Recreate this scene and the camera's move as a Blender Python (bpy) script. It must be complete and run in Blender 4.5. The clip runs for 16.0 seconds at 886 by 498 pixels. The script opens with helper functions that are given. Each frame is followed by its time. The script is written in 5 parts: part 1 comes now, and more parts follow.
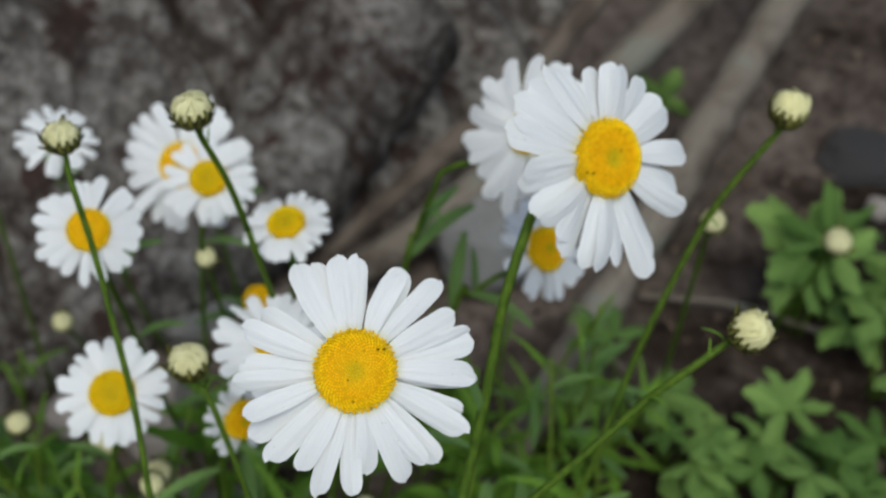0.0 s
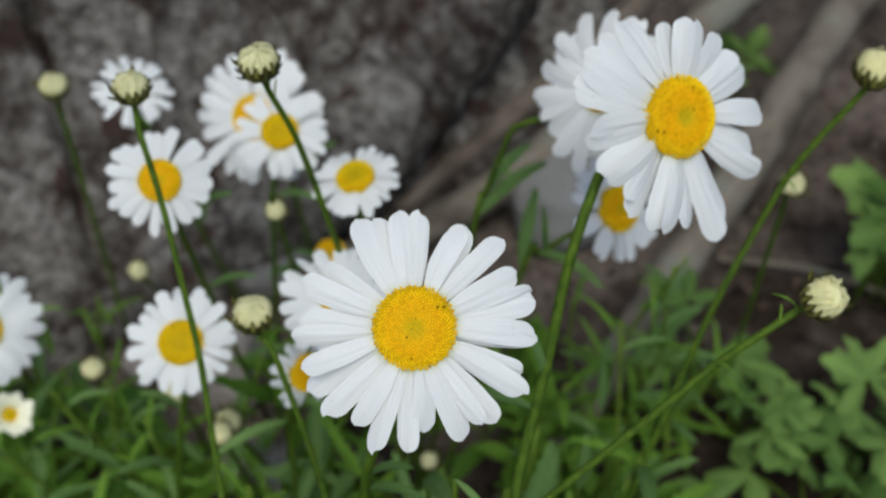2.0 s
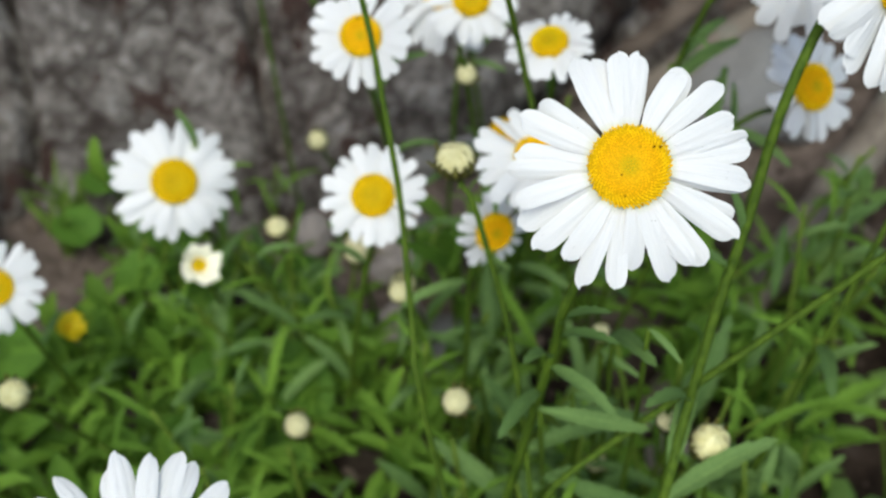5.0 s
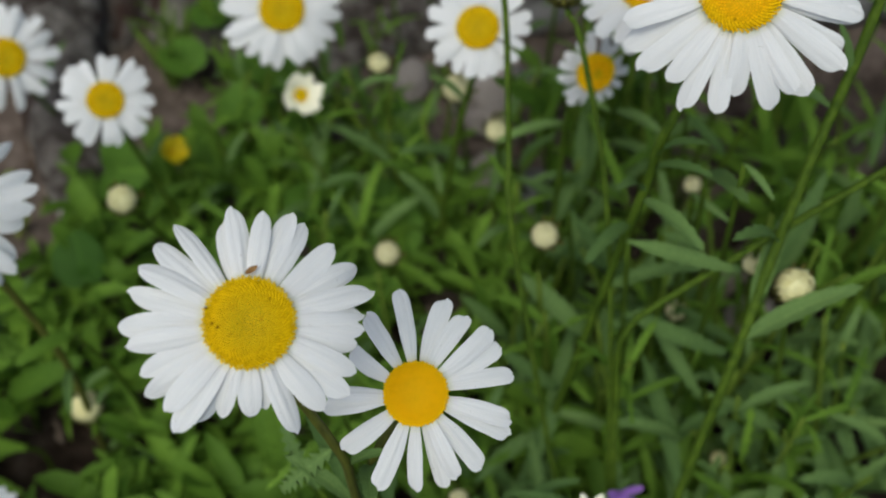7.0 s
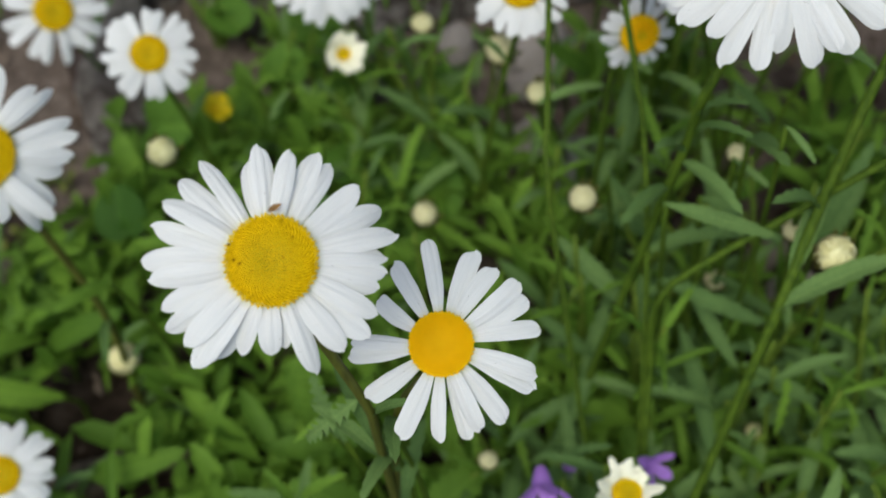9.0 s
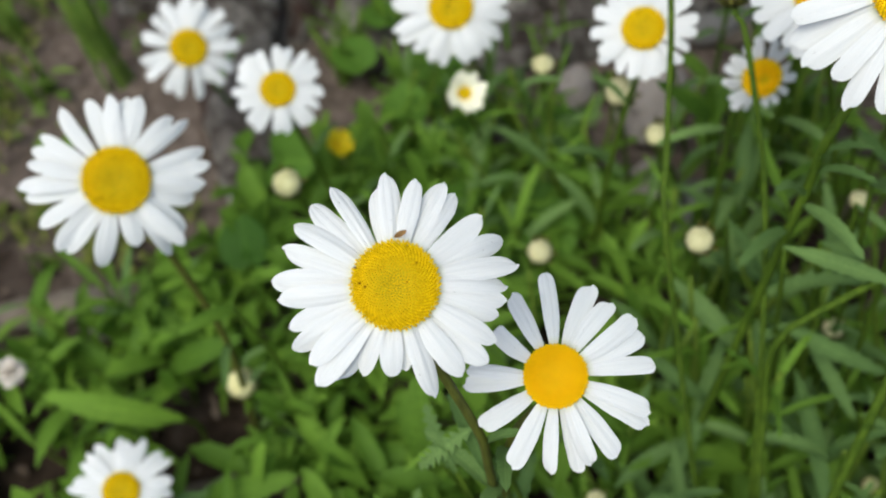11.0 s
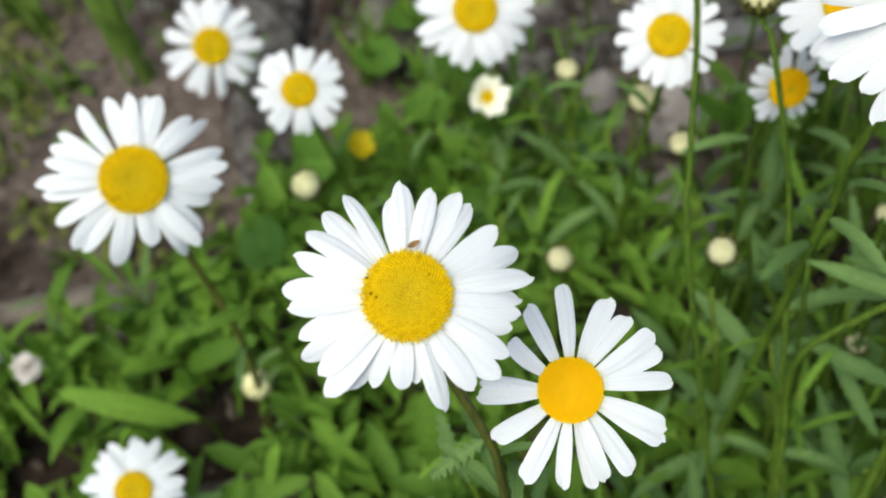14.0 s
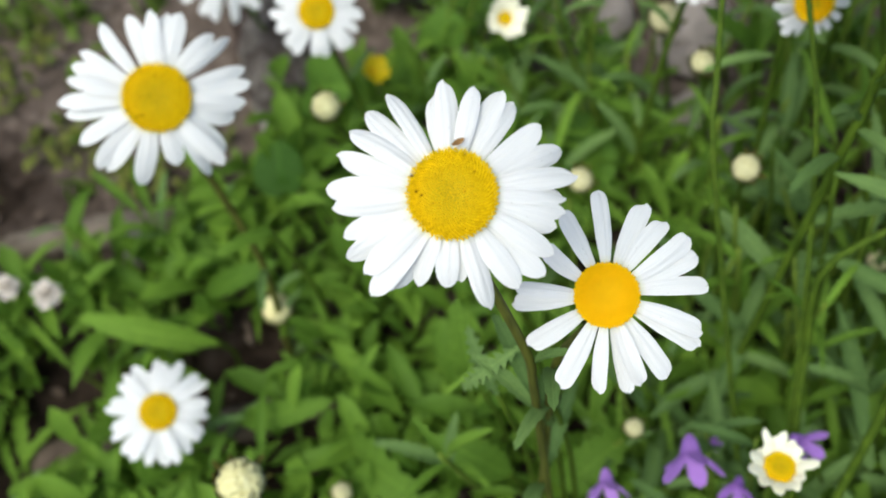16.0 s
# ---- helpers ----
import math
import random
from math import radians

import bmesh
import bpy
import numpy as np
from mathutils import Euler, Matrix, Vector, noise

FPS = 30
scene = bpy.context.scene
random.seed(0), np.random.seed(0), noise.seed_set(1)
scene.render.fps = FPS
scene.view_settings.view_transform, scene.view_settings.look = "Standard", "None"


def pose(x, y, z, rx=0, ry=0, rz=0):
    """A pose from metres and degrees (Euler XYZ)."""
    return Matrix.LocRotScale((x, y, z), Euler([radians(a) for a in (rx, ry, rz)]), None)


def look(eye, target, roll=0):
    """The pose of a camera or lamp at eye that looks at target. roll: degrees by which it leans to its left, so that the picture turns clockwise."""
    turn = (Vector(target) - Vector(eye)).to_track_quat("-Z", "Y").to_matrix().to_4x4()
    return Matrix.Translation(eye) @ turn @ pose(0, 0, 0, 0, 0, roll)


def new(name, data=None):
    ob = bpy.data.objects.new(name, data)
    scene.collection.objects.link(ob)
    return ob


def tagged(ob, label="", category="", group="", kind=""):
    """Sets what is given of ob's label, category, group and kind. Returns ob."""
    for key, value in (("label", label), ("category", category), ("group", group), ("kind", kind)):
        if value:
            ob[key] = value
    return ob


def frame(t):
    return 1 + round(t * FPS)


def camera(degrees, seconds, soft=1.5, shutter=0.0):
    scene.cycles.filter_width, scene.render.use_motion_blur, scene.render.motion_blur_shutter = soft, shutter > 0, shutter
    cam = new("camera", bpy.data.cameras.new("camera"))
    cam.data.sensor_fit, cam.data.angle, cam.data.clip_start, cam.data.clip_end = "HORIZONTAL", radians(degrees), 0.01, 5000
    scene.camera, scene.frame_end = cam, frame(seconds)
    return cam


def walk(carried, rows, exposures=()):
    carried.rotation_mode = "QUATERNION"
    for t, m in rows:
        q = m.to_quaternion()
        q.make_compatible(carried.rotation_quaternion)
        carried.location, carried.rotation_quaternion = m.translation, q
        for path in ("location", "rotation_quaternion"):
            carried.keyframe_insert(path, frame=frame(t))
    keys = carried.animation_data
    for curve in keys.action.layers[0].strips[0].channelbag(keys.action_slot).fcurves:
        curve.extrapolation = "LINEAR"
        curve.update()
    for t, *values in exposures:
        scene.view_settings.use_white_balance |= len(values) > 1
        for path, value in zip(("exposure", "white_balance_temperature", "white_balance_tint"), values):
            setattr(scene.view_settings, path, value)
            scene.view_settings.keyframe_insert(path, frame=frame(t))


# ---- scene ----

# ---------- camera and walk ----------
cam = camera(42.0, 16.0)
cam.data.dof.use_dof = True
cam.data.dof.focus_distance = 0.212
cam.data.dof.aperture_fstop = 16.0
PATH = [
    (0, 0.00011, 0.00069, 0.44974, 41.306, -3.427, 3.910),
    (0.5, 0.00180, 0.00080, 0.44904, 41.328, -2.867, 4.345),
    (1, 0.00370, 0.00490, 0.44950, 40.192, -2.341, 5.300),
    (1.5, -0.00017, 0.00199, 0.44754, 40.014, -2.086, 5.968),
    (2, 0.00422, 0.00354, 0.44739, 39.007, -1.120, 7.503),
    (2.5, -0.00814, -0.00156, 0.44450, 39.124, -1.309, 7.998),
    (3, -0.00980, -0.00227, 0.44500, 38.531, -0.656, 9.152),
    (3.5, -0.01220, -0.00791, 0.44097, 38.242, -0.126, 9.948),
    (3.7, -0.00832, -0.00520, 0.44030, 37.698, 0.698, 10.985),
    (5.8, -0.01259, -0.03002, 0.44022, 33.777, 2.457, 15.821),
    (6, -0.01104, -0.03214, 0.43668, 33.098, 2.657, 16.739),
    (6.5, -0.01225, -0.03365, 0.43439, 31.125, 2.691, 17.517),
    (7, -0.00957, -0.03666, 0.43682, 30.095, 3.227, 19.308),
    (7.5, -0.00818, -0.04241, 0.43578, 28.652, 3.420, 20.371),
    (8, -0.00673, -0.04217, 0.43134, 28.493, 3.514, 20.608),
    (8.5, -0.00494, -0.03853, 0.43215, 28.510, 4.181, 21.353),
    (9, -0.00491, -0.03889, 0.43213, 29.146, 4.500, 21.937),
    (9.5, -0.00124, -0.04112, 0.43353, 29.930, 5.240, 22.528),
    (10, -0.00334, -0.04294, 0.43473, 31.346, 6.824, 24.523),
    (10.2, -0.00350, -0.04109, 0.43575, 31.217, 7.903, 25.238),
    (12.5, -0.00917, -0.04982, 0.43366, 32.682, 8.109, 27.091),
    (13, -0.01224, -0.04804, 0.43333, 32.252, 7.478, 27.057),
    (13.5, -0.01736, -0.05169, 0.43590, 32.494, 7.172, 26.152),
    (14, -0.00504, -0.03980, 0.43291, 31.987, 8.578, 27.979),
    (14.5, -0.01080, -0.04676, 0.43654, 32.216, 7.757, 27.213),
    (15, -0.01184, -0.04617, 0.43757, 30.903, 7.342, 27.187),
    (15.5, -0.00719, -0.04683, 0.43016, 30.057, 8.563, 27.608),
    (16, -0.00909, -0.04887, 0.43050, 29.063, 8.727, 27.653),
]
walk(cam, [(t, pose(*row)) for t, *row in PATH], exposures=[(0.0, 0.16, 6250, 4), (3.5, 0.22, 6250, 4), (4.6, 0.48, 6350, 4), (5.8, 0.72, 6450, 4), (6.4, 0.46, 6500, 4), (7.0, 0.06, 6500, 4), (7.5, 0.0, 6500, 4), (8.0, 0.17, 6500, 4), (9.0, 0.28, 6500, 4), (10.0, 0.40, 6500, 4), (12.5, 0.74, 6500, 4), (14.5, 0.76, 6500, 4), (16.0, 0.74, 6500, 4)])

# ---------- sky and sun ----------
world = bpy.data.worlds.new("overcast_sky")
scene.world = world
world.use_nodes = True
wn = world.node_tree
sky = wn.nodes.new("ShaderNodeTexSky")
sky.sky_type, sky.sun_disc = "NISHITA", False
sky.sun_elevation, sky.sun_rotation = radians(62), radians(200)
sky.dust_density, sky.ozone_density = 3.0, 1.0
wn.links.new(sky.outputs["Color"], wn.nodes["Background"].inputs["Color"])
wn.nodes["Background"].inputs["Strength"].default_value = 0.117
sun_data = bpy.data.lights.new("sun", "SUN")
sun_data.energy, sun_data.angle, sun_data.color = 1.5, radians(28), (1.0, 0.99, 0.9)
sun = new("sun", sun_data)
sun.matrix_world = look((0.4, -1.2, 3.0), (0, 0.1, 0))


# ---------- materials ----------
def material(name, rough=0.6, spec=0.3):
    m = bpy.data.materials.new(name)
    m.use_nodes = True
    nt = m.node_tree
    b = nt.nodes["Principled BSDF"]
    b.inputs["Roughness"].default_value = rough
    b.inputs["Specular IOR Level"].default_value = spec
    return m, nt, b


def node(nt, kind, **sets):
    n = nt.nodes.new("ShaderNode" + kind)
    for k, v in sets.items():
        n.inputs[k.replace("_", " ")].default_value = v
    return n


def ramp(nt, source, stops):
    r = nt.nodes.new("ShaderNodeValToRGB")
    els = r.color_ramp.elements
    while len(els) < len(stops):
        els.new(0.5)
    for e, (p, c) in zip(els, stops):
        e.position, e.color = p, (*c, 1)
    nt.links.new(source, r.inputs["Fac"])
    return r.outputs["Color"]


def noise_fac(nt, scale, detail=4, rough=0.6, where="Object", stretch=None):
    tc = nt.nodes.new("ShaderNodeTexCoord")
    src = tc.outputs[where]
    if stretch:
        mp = nt.nodes.new("ShaderNodeMapping")
        mp.inputs["Scale"].default_value = stretch
        nt.links.new(src, mp.inputs["Vector"])
        src = mp.outputs["Vector"]
    n = node(nt, "TexNoise", Scale=scale, Detail=detail, Roughness=rough)
    nt.links.new(src, n.inputs["Vector"])
    return n.outputs["Fac"]


def mix(nt, fac, a, b, blend="MIX"):
    m = nt.nodes.new("ShaderNodeMix")
    m.data_type, m.blend_type = "RGBA", blend
    for sock, v in ((m.inputs[0], fac), (m.inputs[6], a), (m.inputs[7], b)):
        if isinstance(v, (int, float)):
            sock.default_value = v
        elif isinstance(v, tuple):
            sock.default_value = (*v, 1)
        else:
            nt.links.new(v, sock)
    return m.outputs[2]


def bump(nt, b, height, strength, dist):
    bp = node(nt, "Bump", Strength=strength, Distance=dist)
    nt.links.new(height, bp.inputs["Height"])
    nt.links.new(bp.outputs["Normal"], b.inputs["Normal"])
    return bp


def translucent(nt, b, colour, amount):
    """Adds light that passes through thin tissue."""
    tr = nt.nodes.new("ShaderNodeBsdfTranslucent")
    if isinstance(colour, tuple):
        tr.inputs["Color"].default_value = (*colour, 1)
    else:
        nt.links.new(colour, tr.inputs["Color"])
    ms = nt.nodes.new("ShaderNodeMixShader")
    ms.inputs[0].default_value = amount
    nt.links.new(b.outputs[0], ms.inputs[1])
    nt.links.new(tr.outputs[0], ms.inputs[2])
    nt.links.new(ms.outputs[0], nt.nodes["Material Output"].inputs["Surface"])


def leaf_material(name, dark, light, rough=0.45, through_amount=0.3, scale=60):
    m, nt, b = material(name, rough, 0.14)
    oi = nt.nodes.new("ShaderNodeObjectInfo")
    geo = nt.nodes.new("ShaderNodeNewGeometry")
    add = nt.nodes.new("ShaderNodeMath")
    add.operation = "ADD"
    nt.links.new(oi.outputs["Random"], add.inputs[0])
    nt.links.new(geo.outputs["Random Per Island"], add.inputs[1])
    fr = nt.nodes.new("ShaderNodeMath")
    fr.operation = "FRACT"
    nt.links.new(add.outputs[0], fr.inputs[0])
    base = ramp(nt, fr.outputs[0], [(0.0, dark), (1.0, light)])
    spots = ramp(nt, noise_fac(nt, scale, 5, 0.7), [(0.3, (0.70, 0.72, 0.70)), (0.55, (1.0, 1.0, 1.0)), (0.72, (1.2, 1.14, 1.04))])
    col = mix(nt, 1.0, base, spots, "MULTIPLY")
    # a paler midrib and faint side veins
    tc = nt.nodes.new("ShaderNodeTexCoord")
    sep = nt.nodes.new("ShaderNodeSeparateXYZ")
    nt.links.new(tc.outputs["UV"], sep.inputs[0])
    rib = ramp(nt, sep.outputs["X"], [(0.455, (1, 1, 1)), (0.485, (1.35, 1.3, 1.3)), (0.515, (1.35, 1.3, 1.3)), (0.545, (1, 1, 1))])
    vein = ramp(nt, noise_fac(nt, 1.0, 3, 0.5, "UV", (3, 22, 1)), [(0.35, (0.90, 0.91, 0.90)), (0.6, (1.03, 1.03, 1.03))])
    col = mix(nt, 1.0, mix(nt, 1.0, col, rib, "MULTIPLY"), vein, "MULTIPLY")
    nt.links.new(col, b.inputs["Base Color"])
    translucent(nt, b, col, through_amount)
    bump(nt, b, noise_fac(nt, scale * 5, 3), 0.25, 0.0006)
    return m


def build_materials():
    mats = {}
    # petals: white with fine lengthwise veins
    m, nt, b = material("petal_white", 0.55, 0.25)
    vein = noise_fac(nt, 1.0, 3, 0.5, "UV", (16, 1.2, 1))
    blot = noise_fac(nt, 90, 3)
    c = mix(nt, 1.0, ramp(nt, vein, [(0.3, (0.745, 0.755, 0.77)), (0.6, (0.825, 0.825, 0.832))]), ramp(nt, blot, [(0.3, (0.95, 0.95, 0.95)), (0.6, (1, 1, 1))]), "MULTIPLY")
    tc = nt.nodes.new("ShaderNodeTexCoord")
    sep = nt.nodes.new("ShaderNodeSeparateXYZ")
    nt.links.new(tc.outputs["UV"], sep.inputs[0])
    oi = nt.nodes.new("ShaderNodeObjectInfo")
    apart = nt.nodes.new("ShaderNodeVectorMath")
    apart.operation = "ADD"
    shift = nt.nodes.new("ShaderNodeMath")
    shift.operation = "MULTIPLY"
    shift.inputs[1].default_value = 60.0
    nt.links.new(oi.outputs["Random"], shift.inputs[0])
    nt.links.new(tc.outputs["Object"], apart.inputs[0])
    nt.links.new(shift.outputs[0], apart.inputs[1])
    dots = node(nt, "TexNoise", Scale=38.0, Detail=1.0)
    nt.links.new(apart.outputs[0], dots.inputs["Vector"])
    speck = ramp(nt, dots.outputs["Fac"], [(0.19, (0.16, 0.13, 0.10)), (0.215, (1, 1, 1))])
    c = mix(nt, 1.0, c, speck, "MULTIPLY")
    root = ramp(nt, sep.outputs["Y"], [(0.0, (0.80, 0.82, 0.50)), (0.16, (1, 1, 1))])
    c = mix(nt, 1.0, c, root, "MULTIPLY")
    nt.links.new(c, b.inputs["Base Color"])
    translucent(nt, b, (0.85, 0.86, 0.84), 0.22)
    bump(nt, b, vein, 0.35, 0.0008)
    mats["petal"] = m
    # cream folded petals of buds
    m, nt, b = material("petal_cream", 0.6, 0.2)
    vein = noise_fac(nt, 1.0, 3, 0.6, "UV", (14, 1.5, 1))
    nt.links.new(ramp(nt, vein, [(0.3, (0.56, 0.52, 0.20)), (0.65, (0.82, 0.78, 0.46))]), b.inputs["Base Color"])
    bump(nt, b, vein, 0.4, 0.0006)
    mats["cream"] = m
    m, nt, b = material("petal_ivory", 0.6, 0.2)
    vein = noise_fac(nt, 1.0, 3, 0.6, "UV", (14, 1.5, 1))
    nt.links.new(ramp(nt, vein, [(0.3, (0.70, 0.68, 0.47)), (0.65, (0.87, 0.86, 0.73))]), b.inputs["Base Color"])
    bump(nt, b, vein, 0.4, 0.0006)
    mats["ivory"] = m
    m, nt, b = material("petal_pink", 0.6, 0.2)
    vein = noise_fac(nt, 1.0, 3, 0.6, "UV", (10, 1.5, 1))
    nt.links.new(ramp(nt, vein, [(0.3, (0.50, 0.43, 0.37)), (0.65, (0.70, 0.65, 0.58))]), b.inputs["Base Color"])
    mats["pink"] = m
    m, nt, b = material("petal_green_cream", 0.6, 0.2)
    vein = noise_fac(nt, 1.0, 3, 0.6, "UV", (14, 1.5, 1))
    nt.links.new(ramp(nt, vein, [(0.3, (0.33, 0.32, 0.09)), (0.6, (0.78, 0.74, 0.46))]), b.inputs["Base Color"])
    bump(nt, b, vein, 0.5, 0.0006)
    mats["green_cream"] = m
    # disc florets: young and green in the middle, ripe towards the rim
    for name, stops in (("disc", [(0.0, (0.22, 0.27, 0.02)), (0.15, (0.45, 0.40, 0.012)), (0.32, (0.89, 0.49, 0.004)), (0.62, (0.91, 0.51, 0.004)), (0.85, (0.94, 0.66, 0.008)), (1.0, (0.90, 0.58, 0.006))]),
                        ("disc_green", [(0.0, (0.13, 0.18, 0.01)), (0.24, (0.29, 0.30, 0.01)), (0.50, (0.54, 0.43, 0.006)), (0.78, (0.79, 0.57, 0.006)), (1.0, (0.84, 0.58, 0.006))]),
                        ("disc_orange", [(0.0, (0.88, 0.50, 0.004)), (0.5, (0.92, 0.53, 0.004)), (1.0, (0.91, 0.57, 0.006))])):
        m, nt, b = material("florets_" + name, 0.7, 0.06)
        tc = nt.nodes.new("ShaderNodeTexCoord")
        level = nt.nodes.new("ShaderNodeVectorMath")
        level.operation = "MULTIPLY"
        level.inputs[1].default_value = (1, 1, 0)
        nt.links.new(tc.outputs["Object"], level.inputs[0])
        ln = nt.nodes.new("ShaderNodeVectorMath")
        ln.operation = "LENGTH"
        nt.links.new(level.outputs[0], ln.inputs[0])
        geo = nt.nodes.new("ShaderNodeNewGeometry")
        c = mix(nt, 1.0, ramp(nt, ln.outputs["Value"], stops), ramp(nt, geo.outputs["Random Per Island"], [(0.0, (0.95, 0.94, 0.9)), (1.0, (1.03, 1.03, 1.03))] if name == "disc_orange" else [(0.0, (0.16, 0.10, 0.06)), (0.004, (0.2, 0.13, 0.08)), (0.007, (0.80, 0.76, 0.62)), (0.5, (1, 1, 1)), (1.0, (1.06, 1.06, 1.06))]), "MULTIPLY")
        nt.links.new(c, b.inputs["Base Color"])
        mats[name] = m
    m, nt, b = material("disc_base", 0.7, 0.1)
    nt.links.new(ramp(nt, noise_fac(nt, 14, 3), [(0.3, (0.58, 0.35, 0.003)), (0.7, (0.72, 0.46, 0.004))]), b.inputs["Base Color"])
    mats["disc_base"] = m
    # stems
    m, nt, b = material("stem_green", 0.6, 0.12)
    f = noise_fac(nt, 1.0, 3, 0.6, "Object", (500, 500, 60))
    nt.links.new(ramp(nt, f, [(0.3, (0.033, 0.064, 0.006)), (0.65, (0.080, 0.132, 0.012))]), b.inputs["Base Color"])
    bump(nt, b, f, 0.4, 0.0005)
    mats["stem"] = m
    m, nt, b = material("stem_ruddy", 0.6, 0.12)
    f = noise_fac(nt, 1.0, 3, 0.6, "Object", (500, 500, 60))
    nt.links.new(ramp(nt, f, [(0.3, (0.056, 0.060, 0.014)), (0.65, (0.112, 0.122, 0.022))]), b.inputs["Base Color"])
    bump(nt, b, f, 0.4, 0.0005)
    mats["stem_ruddy"] = m
    m, nt, b = material("stem_young", 0.6, 0.12)
    f = noise_fac(nt, 1.0, 3, 0.6, "Object", (500, 500, 60))
    nt.links.new(ramp(nt, f, [(0.3, (0.070, 0.120, 0.014)), (0.65, (0.150, 0.215, 0.028))]), b.inputs["Base Color"])
    mats["stem_young"] = m
    # bracts with dark edge
    m, nt, b = material("bract_green", 0.55, 0.25)
    tc = nt.nodes.new("ShaderNodeTexCoord")
    sep = nt.nodes.new("ShaderNodeSeparateXYZ")
    nt.links.new(tc.outputs["UV"], sep.inputs[0])
    nt.links.new(ramp(nt, sep.outputs["X"], [(0.0, (0.022, 0.015, 0.008)), (0.3, (0.085, 0.08, 0.016)), (0.5, (0.22, 0.215, 0.05)), (0.7, (0.085, 0.08, 0.016)), (1.0, (0.022, 0.015, 0.008))]), b.inputs["Base Color"])
    mats["bract"] = m
    mats["leaf"] = leaf_material("leaf_daisy", (0.094, 0.190, 0.022), (0.190, 0.340, 0.042), 0.6, 0.36)
    mats["leaf_dusty"] = leaf_material("leaf_dusty", (0.105, 0.190, 0.055), (0.185, 0.300, 0.092), 0.7, 0.3)
    mats["leaf_round"] = leaf_material("leaf_round", (0.050, 0.125, 0.016), (0.12, 0.24, 0.032), 0.55)
    mats["leaf_lobed"] = leaf_material("leaf_lobed", (0.082, 0.156, 0.034), (0.172, 0.275, 0.070), 0.65)
    mats["grass"] = leaf_material("grass_blade", (0.10, 0.18, 0.028), (0.22, 0.33, 0.062), 0.5)
    mats["violet"] = leaf_material("petal_violet", (0.40, 0.19, 0.66), (0.52, 0.27, 0.78), 0.5, 0.35)
    mats["buttercup"] = leaf_material("petal_yellow", (0.72, 0.55, 0.01), (0.88, 0.70, 0.03), 0.35, 0.2)
    mats["moss"] = leaf_material("moss", (0.07, 0.10, 0.018), (0.20, 0.22, 0.05), 0.8, 0.2)
    # soil with litter; paler near the trunk and in some patches farther out
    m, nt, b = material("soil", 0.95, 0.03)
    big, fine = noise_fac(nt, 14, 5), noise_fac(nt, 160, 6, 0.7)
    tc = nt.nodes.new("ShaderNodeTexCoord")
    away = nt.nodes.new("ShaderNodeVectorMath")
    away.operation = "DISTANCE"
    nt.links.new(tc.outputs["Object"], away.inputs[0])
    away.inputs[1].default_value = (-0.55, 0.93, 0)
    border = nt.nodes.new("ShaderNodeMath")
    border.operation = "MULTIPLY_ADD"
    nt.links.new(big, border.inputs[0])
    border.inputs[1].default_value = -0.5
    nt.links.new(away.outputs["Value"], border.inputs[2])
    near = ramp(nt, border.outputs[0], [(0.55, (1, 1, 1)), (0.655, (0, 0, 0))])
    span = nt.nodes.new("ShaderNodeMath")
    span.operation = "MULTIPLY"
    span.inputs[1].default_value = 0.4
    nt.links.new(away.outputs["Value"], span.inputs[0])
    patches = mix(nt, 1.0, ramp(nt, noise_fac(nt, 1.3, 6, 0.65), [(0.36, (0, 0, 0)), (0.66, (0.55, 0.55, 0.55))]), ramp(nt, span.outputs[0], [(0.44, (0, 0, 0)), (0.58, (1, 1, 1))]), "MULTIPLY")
    # dry only weighs the paler soil colour against the darker one
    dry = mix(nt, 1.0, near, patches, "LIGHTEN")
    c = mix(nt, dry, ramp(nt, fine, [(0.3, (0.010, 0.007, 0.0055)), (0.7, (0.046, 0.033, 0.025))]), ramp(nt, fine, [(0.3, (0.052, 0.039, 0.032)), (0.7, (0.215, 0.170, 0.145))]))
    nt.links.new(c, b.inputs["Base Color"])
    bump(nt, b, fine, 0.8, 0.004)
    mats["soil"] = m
    # bark
    m, nt, b = material("bark", 0.85, 0.15)
    big, mid, fine = noise_fac(nt, 7, 4, 0.6), noise_fac(nt, 1.0, 8, 0.7, "Object", (75, 75, 40)), noise_fac(nt, 150, 6, 0.75)
    tc = nt.nodes.new("ShaderNodeTexCoord")
    warp = node(nt, "TexNoise", Scale=22.0, Detail=4.0)
    nt.links.new(tc.outputs["Object"], warp.inputs["Vector"])
    off = nt.nodes.new("ShaderNodeVectorMath")
    off.operation = "MULTIPLY_ADD"
    nt.links.new(warp.outputs["Color"], off.inputs[0])
    off.inputs[1].default_value = (0.11, 0.11, 0.11)
    nt.links.new(tc.outputs["Object"], off.inputs[2])
    mp = nt.nodes.new("ShaderNodeMapping")
    mp.inputs["Scale"].default_value = (1, 1, 0.42)
    nt.links.new(off.outputs[0], mp.inputs["Vector"])
    vor = nt.nodes.new("ShaderNodeTexVoronoi")
    vor.feature = "DISTANCE_TO_EDGE"
    vor.inputs["Scale"].default_value = 19.0
    nt.links.new(mp.outputs["Vector"], vor.inputs["Vector"])
    plate = ramp(nt, vor.outputs["Distance"], [(0.0, (0.25, 0.25, 0.25)), (0.05, (0.6, 0.6, 0.6)), (0.14, (1, 1, 1))])
    c = ramp(nt, mid, [(0.34, (0.056, 0.046, 0.040)), (0.46, (0.150, 0.132, 0.117)), (0.55, (0.245, 0.222, 0.202)), (0.68, (0.42, 0.39, 0.36))])
    c = mix(nt, ramp(nt, big, [(0.5, (0, 0, 0)), (0.68, (0.35, 0.35, 0.35))]), c, (0.14, 0.10, 0.085))
